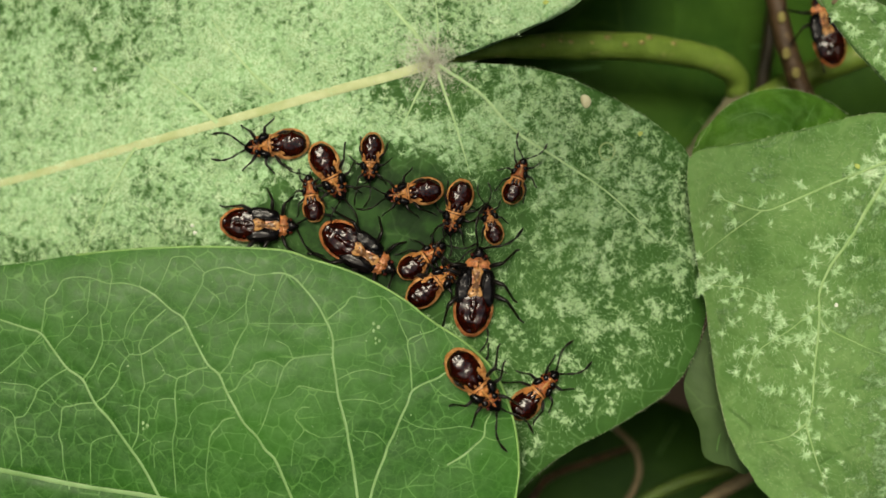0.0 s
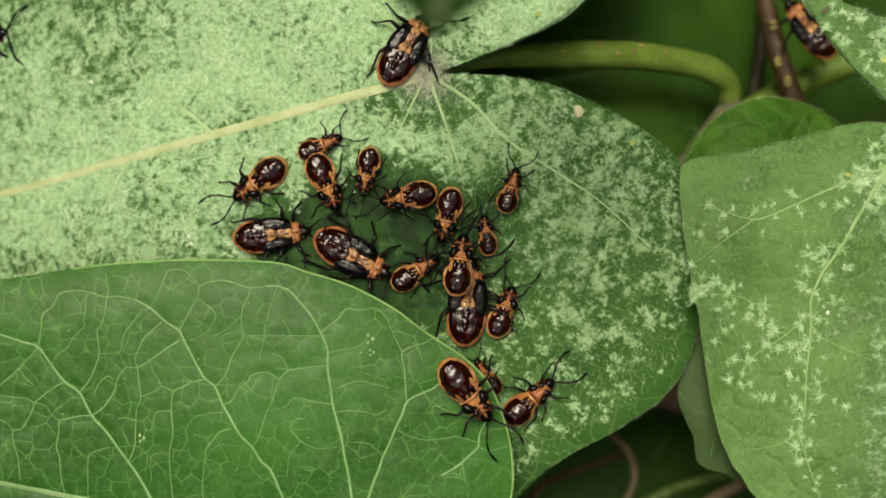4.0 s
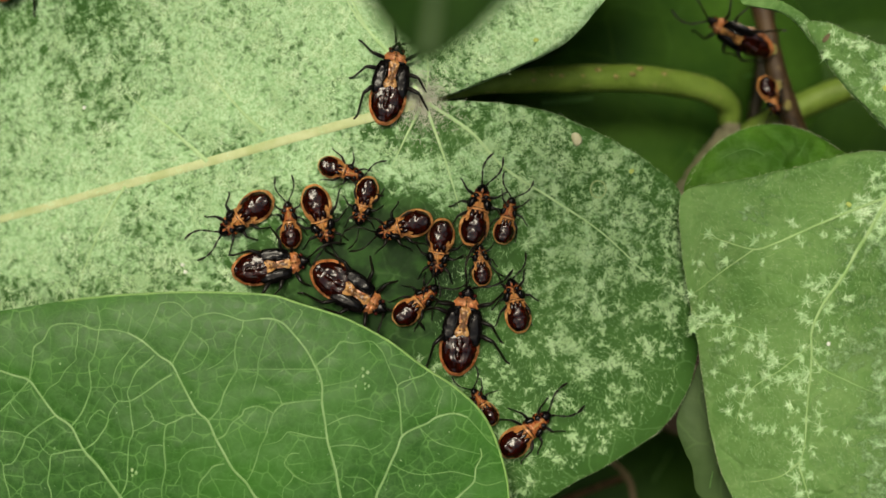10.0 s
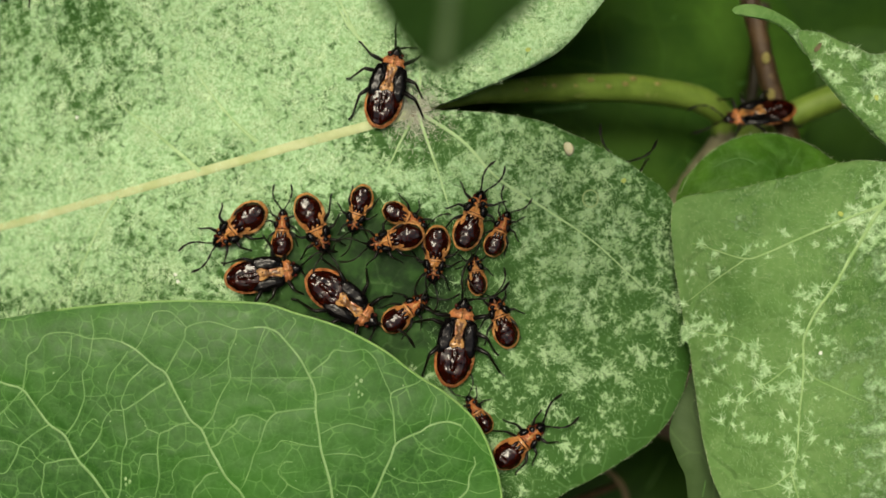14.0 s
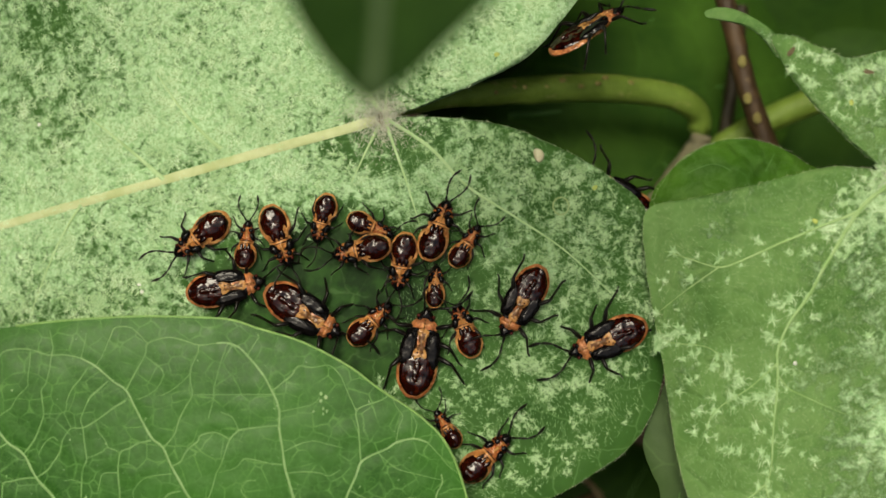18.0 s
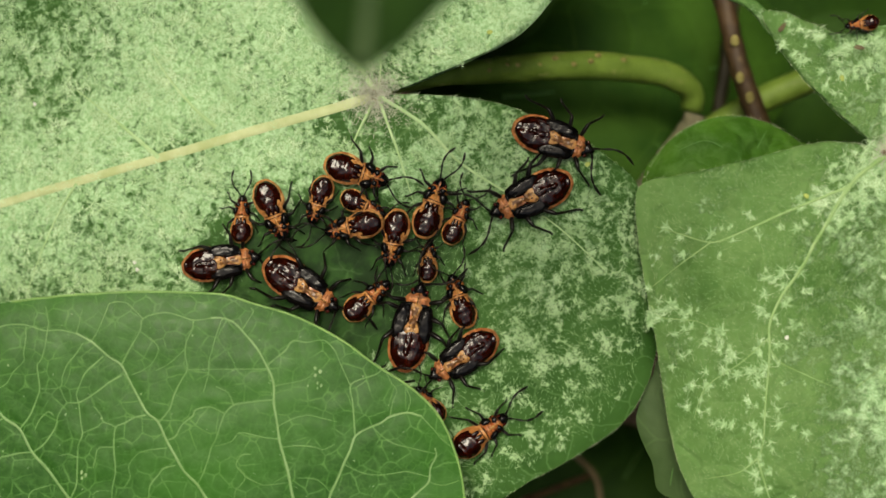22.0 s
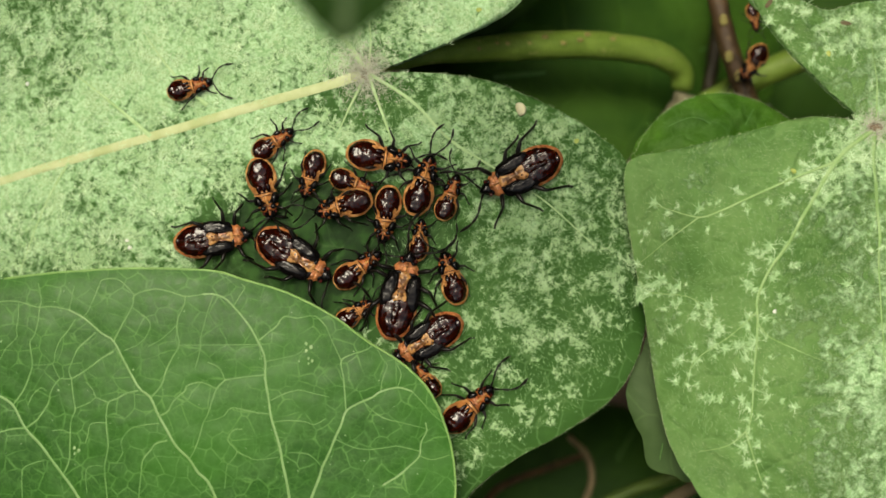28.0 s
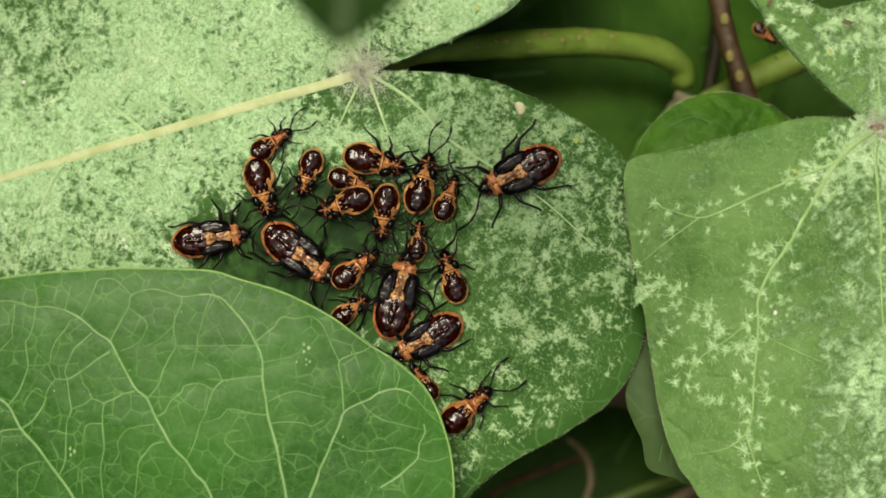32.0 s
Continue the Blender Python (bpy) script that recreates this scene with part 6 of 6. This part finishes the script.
    crawl(bugs["O"], [(0, -26.3, -15.4, 0.1, 96), (0.5, -26.7, -10.9, 0.0, 100), (1, -26.9, -4.0, 0.0, 104), (1.5, -26.3, 2.8, 0.1, 90), (2, -22.4, 8.7, 0.7, 46), (2.5, -16.3, 13.0, 1.5, 41), (3, -9.4, 11.9, 2.1, 5), (3.5, -4.5, 16.1, 2.5, 40), (4.3, -5.1, 19.0, 2.5, 62), (5.5, -6.2, 18.7, 2.4, 87), (6, -5.9, 18.5, 2.4, 76), (7, -5.9, 18.6, 2.4, 77), (8, -6.4, 18.1, 2.4, 79), (9, -6.2, 17.9, 2.4, 84), (10, -6.0, 17.9, 2.4, 79), (12, -6.1, 18.0, 2.4, 80), (13, -6.2, 18.0, 2.4, 83), (14, -5.5, 18.6, 2.5, 75), (14.5, -5.4, 17.6, 2.5, 64), (15.3, -1.0, 21.3, 2.7, 29), (16, 5.6, 20.6, 3.0, -30), (16.5, 8.2, 18.6, 2.2, 5, -20), (17, 9.7, 17.7, 2.6, 41, -45), (17.5, 14.2, 19.4, 2.6, 35, -58), (18, 20.1, 24.6, 2.6, 31, -56), (18.5, 22.5, 28.7, 2.6, 45, -60), (19.2, 21.0, 28.6, 2.6, 101, -20), (19.5, 20.5, 28.0, 2.6, 220, 30), (20, 14.5, 20.2, 2.6, 233, 50), (20.5, 14.0, 19.5, 2.6, 251, 42), (21, 12.3, 18.2, 0.0, 268, 40), (21.5, 11.8, 15.1, 3.0, 301), (22, 16.8, 11.1, 2.8, 342), (22.5, 21.8, 7.3, 2.4, 330), (23, 22.1, 8.0, 2.3, 341, -25), (23.5, 24.0, 7.5, 2.4, 366, -35), (24, 25.2, 7.3, 2.4, 392, -42), (24.5, 31.1, 9.0, 2.2, 385, -46), (25, 35.4, 7.6, 8.0, 354, -12), (25.3, 40.5, 8.6, 8.0, 368), (25.5, 45.8, 8.6, 8.0, 366), (26.3, 57.7, 8.4, 8.0, 368)], [(0, 4.4), (14.2, 18.7), (19.2, 25.8)])
    crawl(bugs["P"], [(0, 45.4, 22.4, -12.0, 106), (2, 45.8, 22.6, -12.0, 109), (3, 45.8, 23.9, -12.0, 107), (4.3, 43.8, 23.7, -12.0, 142), (5.5, 40.5, 25.2, -12.0, 178, -40), (6, 38.5, 25.7, -12.0, 172, -50), (7, 37.4, 25.4, -12.0, 189, -50), (8, 36.7, 25.9, -12.0, 180, -50), (9, 35.2, 26.8, -12.0, 150, -52), (10, 36.3, 26.5, -12.0, 151, -52), (10.5, 37.0, 26.8, -12.0, 125, -40), (11, 40.7, 23.9, -12.0, 116), (11.25, 41.2, 21.6, -12.0, 180), (11.5, 41.2, 18.6, -12.0, 238), (12, 42.9, 12.4, -12.0, 260), (12.5, 42.1, 9.8, -12.0, 225), (13, 42.7, 10.7, -12.0, 180), (13.5, 41.3, 14.0, -12.0, -175), (14, 39.3, 16.8, -12.0, -170, 35), (14.5, 32.6, 11.5, -0.0, -138), (15.3, 27.7, 5.1, 8.0, -135), (16.5, 27.6, 1.1, 8.0, -149), (17, 25.2, -1.2, 8.9, -135), (17.5, 25.6, -5.1, 4.8, -135), (18, 21.9, -8.0, 2.3, -159), (18.5, 16.3, -11.8, 2.9, -136), (19, 15.3, -14.3, 3.0, -138), (19.5, 12.8, -14.9, 3.0, -166), (20, 9.7, -14.3, 3.0, -169), (20.5, 8.2, -14.9, 3.0, -182), (21, 5.9, -16.0, 2.9, -185), (21.5, 3.2, -16.9, 2.9, -198), (22, -2.6, -17.6, 2.6, -197), (23, -3.0, -17.9, 2.6, -195)], [(5.6, 6.2), (10, 12), (13, 22)])
    crawl(bugs["Q"], [(0, 35.1, -6.1, -2.6, -180), (14.3, 37.2, -1.7, -3.6, -185), (15.2, 28.2, 1.5, 1.0, -184), (15.8, 21.0, 0.9, 2.5, -173), (16.5, 12.9, 0.5, 3.0, -158), (17, 11.1, -1.5, 3.0, -150), (17.5, 12.4, -1.9, 3.0, -134), (18, 12.6, -3.9, 3.0, -120), (18.5, 9.2, -9.2, 3.0, -160), (19, 8.6, -10.1, 3.0, -153), (19.5, 9.0, -9.8, 3.0, -178), (20, 9.6, -8.6, 3.0, -186), (21, 9.3, -9.0, 3.0, -164), (22, 6.9, -12.4, 2.9, -147), (23, 7.5, -12.7, 3.0, -154), (24, 6.0, -12.3, 2.9, -159), (25, 4.6, -13.1, 2.9, -147), (27.5, 4.0, -13.2, 2.9, -148), (29, 4.2, -13.0, 2.9, -152)], [(14, 19.2), (19.5, 22.3)])
    crawl(bugs["S"], [(0, 16.3, -4.0, -5.1, 164), (13.3, 17.8, 0.8, -5.2, 163), (14, 20.2, 6.1, -4.2, 80), (16.5, 20.0, 7.2, -4.2, 80), (17.3, 21.4, 6.4, -4.4, 103), (18, 24.4, 7.2, -4.3, 142), (19, 26.0, 8.6, -3.5, 167), (19.5, 23.5, 7.8, 2.3, 236), (20, 21.4, 4.8, 2.5, 222), (20.5, 19.0, 3.4, 2.7, 191), (21, 14.3, 4.4, 3.0, 188), (22, 14.3, 4.9, 3.0, 204), (23, 14.4, 4.5, 3.0, 201), (24, 14.5, 4.7, 2.9, 205), (25, 14.3, 4.9, 3.0, 206), (27.5, 14.4, 4.8, 3.0, 205), (29, 14.3, 4.9, 3.0, 204)], [(17.6, 21.2)])
    crawl(bugs["T"], [(0, -61.8, 22.0, -8.4, -156), (24, -53.4, 25.4, -5.9, -156), (24.6, -45.4, 23.5, -3.8, -49), (25, -38.3, 19.5, -2.1, -90), (25.5, -38.8, 18.1, -2.2, -110), (26.5, -36.2, 13.9, -1.7, -53), (27.5, -28.0, 12.3, -0.2, -39), (28, -22.0, 14.8, 0.7, 15), (28.4, -19.5, 17.6, 1.1, 36), (28.7, -19.4, 18.9, 1.1, 53), (29, -18.9, 20.7, 1.2, 68), (29.4, -17.8, 21.7, 1.3, 67), (30.2, -17.8, 22.0, 1.3, 65), (30.6, -16.5, 23.0, 1.5, 39), (31.2, -12.9, 26.9, 1.8, 49)], [(24, 25.6), (25.8, 29), (30.2, 31.2)])
    crawl(bugs["V"], [(0, -15.8, 1.0, 1.5, 100), (1, -16.5, 1.6, 1.5, 90), (2, -16.8, 1.6, 1.4, 96), (2.5, -16.7, 3.5, 1.4, 77), (3, -16.3, 6.5, 1.5, 59), (3.5, -16.2, 6.8, 1.5, 47), (4.5, -11.8, 9.0, 1.9, -0), (5.5, -10.8, 8.9, 2.0, -19), (6, -11.0, 8.9, 2.0, -21), (8, -11.1, 8.7, 2.0, -26), (9, -11.2, 8.5, 2.0, -19), (10, -11.4, 8.4, 2.0, -17), (10.5, -9.9, 8.7, 2.1, -18), (11, -4.6, 7.5, 2.5, -53), (11.5, -4.0, 5.7, 2.6, -42), (12, -3.3, 4.4, 2.6, -35), (13, -3.3, 4.3, 2.6, -27), (14, -3.5, 4.3, 2.6, -25), (16.5, -4.0, 4.1, 2.6, -19), (18, -3.7, 4.2, 2.6, -22), (20, -3.6, 4.3, 2.6, -17), (22, -3.8, 4.0, 2.6, -26), (24, -3.7, 3.8, 2.6, -22), (27.5, -3.9, 3.9, 2.6, -20), (29, -3.8, 4.0, 2.6, -17)], [(2, 3.2), (3.5, 5.3), (10.2, 12)])
    crawl(bugs["X"], [(0, -17.2, -11.5, 1.4, 94), (5, -16.5, -7.6, 1.5, 94), (5.5, -16.6, -3.7, 1.4, 97), (6, -17.1, 0.3, 1.4, 114), (7, -17.1, 2.9, 1.4, 95), (8, -17.4, 2.7, 1.4, 93), (10, -17.2, 2.4, 1.4, 96), (12, -17.2, 2.5, 1.4, 93), (14, -17.2, 2.6, 1.4, 88), (16.5, -17.5, 2.6, 1.3, 81), (18, -17.3, 2.3, 1.4, 85), (20, -17.3, 2.5, 1.4, 84), (22, -17.2, 2.6, 1.4, 88), (24, -17.3, 2.4, 1.4, 86), (25, -17.5, 3.0, 1.3, 90), (25.6, -17.1, 3.7, 1.4, 76), (26.5, -14.9, 7.6, 1.6, 55), (27.5, -12.8, 8.5, 1.8, 33), (29, -12.6, 8.3, 1.9, 34)], [(4.8, 7), (25.4, 27)])
    crawl(bugs["Y"], [(0, -2.2, -8.5, 2.7, 38), (1, -3.1, -8.0, 2.6, 13), (1.6, -1.6, -9.3, 2.7, 18), (2, -0.9, -10.0, 2.7, 37), (2.5, 0.7, -8.5, 4.3, 88), (3, 1.5, -5.2, 5.0, 98), (3.5, 1.2, -5.2, 5.0, 92), (5.5, 1.7, -2.8, 4.3, 61), (6, 1.4, 0.3, 3.6, 68), (7, 2.9, 1.0, 2.9, 86), (8, 3.2, 1.3, 2.9, 86), (9, 3.3, 1.4, 2.9, 96), (10, 3.5, 3.5, 2.9, 77), (12, 3.8, 4.2, 2.9, 74), (13, 3.7, 4.1, 2.9, 69), (14, 3.8, 4.0, 2.9, 70), (16.5, 3.6, 3.8, 2.9, 70), (18, 3.5, 3.8, 2.9, 70), (20, 3.5, 3.8, 2.9, 69), (22, 3.6, 3.7, 2.9, 70), (24, 3.5, 3.7, 2.9, 75), (25, 3.6, 3.8, 2.9, 76), (27.5, 3.6, 3.6, 2.9, 71), (29, 3.8, 3.8, 2.9, 74)], [(1, 3.2), (5.4, 7)])
    crawl(bugs["Z"], [(0, 3.1, -21.5, 2.9, 129), (3, 4.3, -18.0, 2.9, 125), (5.5, 4.4, -17.5, 2.9, 123), (8, 4.3, -17.6, 2.9, 124), (10, 4.3, -17.5, 2.9, 123), (12, 4.4, -17.4, 2.9, 123), (14, 4.5, -17.3, 2.9, 122), (16.5, 4.6, -17.6, 2.9, 122), (18, 4.5, -17.6, 2.9, 122), (20, 4.4, -17.6, 2.9, 123), (22, 3.3, -17.5, 2.9, 128), (24, 4.1, -17.5, 2.9, 126), (27.5, 3.9, -17.4, 2.9, 126), (29, 3.8, -17.7, 2.9, 125)], [])
    crawl(bugs["N"], [(0, 9.1, -20.4, 3.0, 45), (3, 9.0, -20.2, 3.0, 43), (5.5, 9.2, -20.2, 3.0, 39), (8, 8.9, -20.4, 3.0, 43), (10, 8.9, -20.4, 3.0, 40), (12, 9.1, -20.4, 3.0, 40), (14, 9.1, -20.6, 3.0, 40), (16.5, 8.6, -20.6, 3.0, 41), (18, 8.7, -20.6, 3.0, 42), (20, 8.7, -20.6, 3.0, 39), (22, 8.8, -20.8, 3.0, 35), (24, 8.8, -20.9, 3.0, 34), (25, 8.8, -21.1, 3.0, 37), (27.5, 8.6, -20.7, 3.0, 41), (29, 8.5, -20.6, 3.0, 40)], [])
    crawl(bugs["AA"], [(0, -11.9, -21.7, 1.9, 40), (22.5, -7.7, -15.1, 2.3, 51), (23.5, -4.8, -9.6, 2.5, 56), (24, -4.9, -10.0, 2.5, 49), (25, -4.5, -9.8, 2.5, 48), (27.5, -3.8, -10.5, 2.6, 32), (29, -4.1, -9.9, 2.6, 37)], [(22.5, 24)])
    crawl(bugs["W"], [(0, -62.6, 17.6, -8.7, 9), (1, -61.0, 17.9, -8.2, 3), (2, -57.4, 21.9, -7.1, 9), (3, -57.7, 21.7, -7.1, 8), (5.5, -56.3, 21.0, -6.7, 11), (6, -56.2, 21.3, -6.7, 10), (7, -56.5, 21.2, -6.8, 11), (7.6, -55.9, 21.9, -6.6, 30), (8, -53.2, 26.9, -5.8, 37), (9, -50.7, 27.7, -5.1, 41), (9.6, -49.6, 31.0, -4.8, 56), (11, -49.2, 35.1, -4.7, 60)], [(0, 2.2), (7.2, 9.8)])
    crawl(bugs["U"], [(0, 51.8, 18.0, 8.0, 164), (21, 56.8, 21.0, 8.0, 164), (22, 48.6, 22.5, 8.0, 189), (23, 43.7, 23.2, 8.0, 166), (24, 41.7, 23.1, 8.0, 174), (25, 40.6, 22.1, 8.0, 195), (26.2, 39.8, 21.0, 8.0, 221), (27.5, 44.0, 25.2, -12.0, 257), (28, 43.8, 24.4, -12.0, 283), (29, 44.9, 22.9, -12.0, 318), (32, 45.0, 22.4, -12.0, 318)], [(21.2, 25.2)])
    crawl(bugs["UU"], [(0, 36.0, 38.0, -12.5, -80), (8, 36.3, 36.0, -12.5, -80), (9, 37.5, 28.3, -12.5, -72), (9.5, 38.8, 23.3, -12.5, -72), (10, 39.9, 18.6, -12.5, -65), (10.5, 41.6, 16.8, -12.5, -35), (11, 44.3, 15.6, -12.5, -40), (11.6, 45.5, 9.5, -12.5, -70), (14, 45.0, 8.8, -12.5, -60), (18, 44.2, 8.6, -12.5, 20), (22.4, 43.4, 9.2, -12.5, 105), (23, 42.0, 15.0, -12.5, 108), (23.5, 40.7, 19.6, -12.5, 104), (24, 40.4, 22.4, -12.3, 100), (24.5, 39.8, 26.0, -12.2, 110), (25, 38.8, 26.9, -12.0, 132), (26.2, 41.0, 23.7, -12.0, 180), (27.5, 43.5, 19.4, -12.0, 232), (28, 43.6, 18.9, -12.0, 236), (28.5, 43.4, 17.2, -12.0, 227), (29, 44.3, 15.8, -12.0, 180), (29.6, 44.4, 11.0, -12.0, 195), (32, 43.6, 10.2, -12.0, 213)], [(8, 11.7), (22.4, 29.6)])


motions()
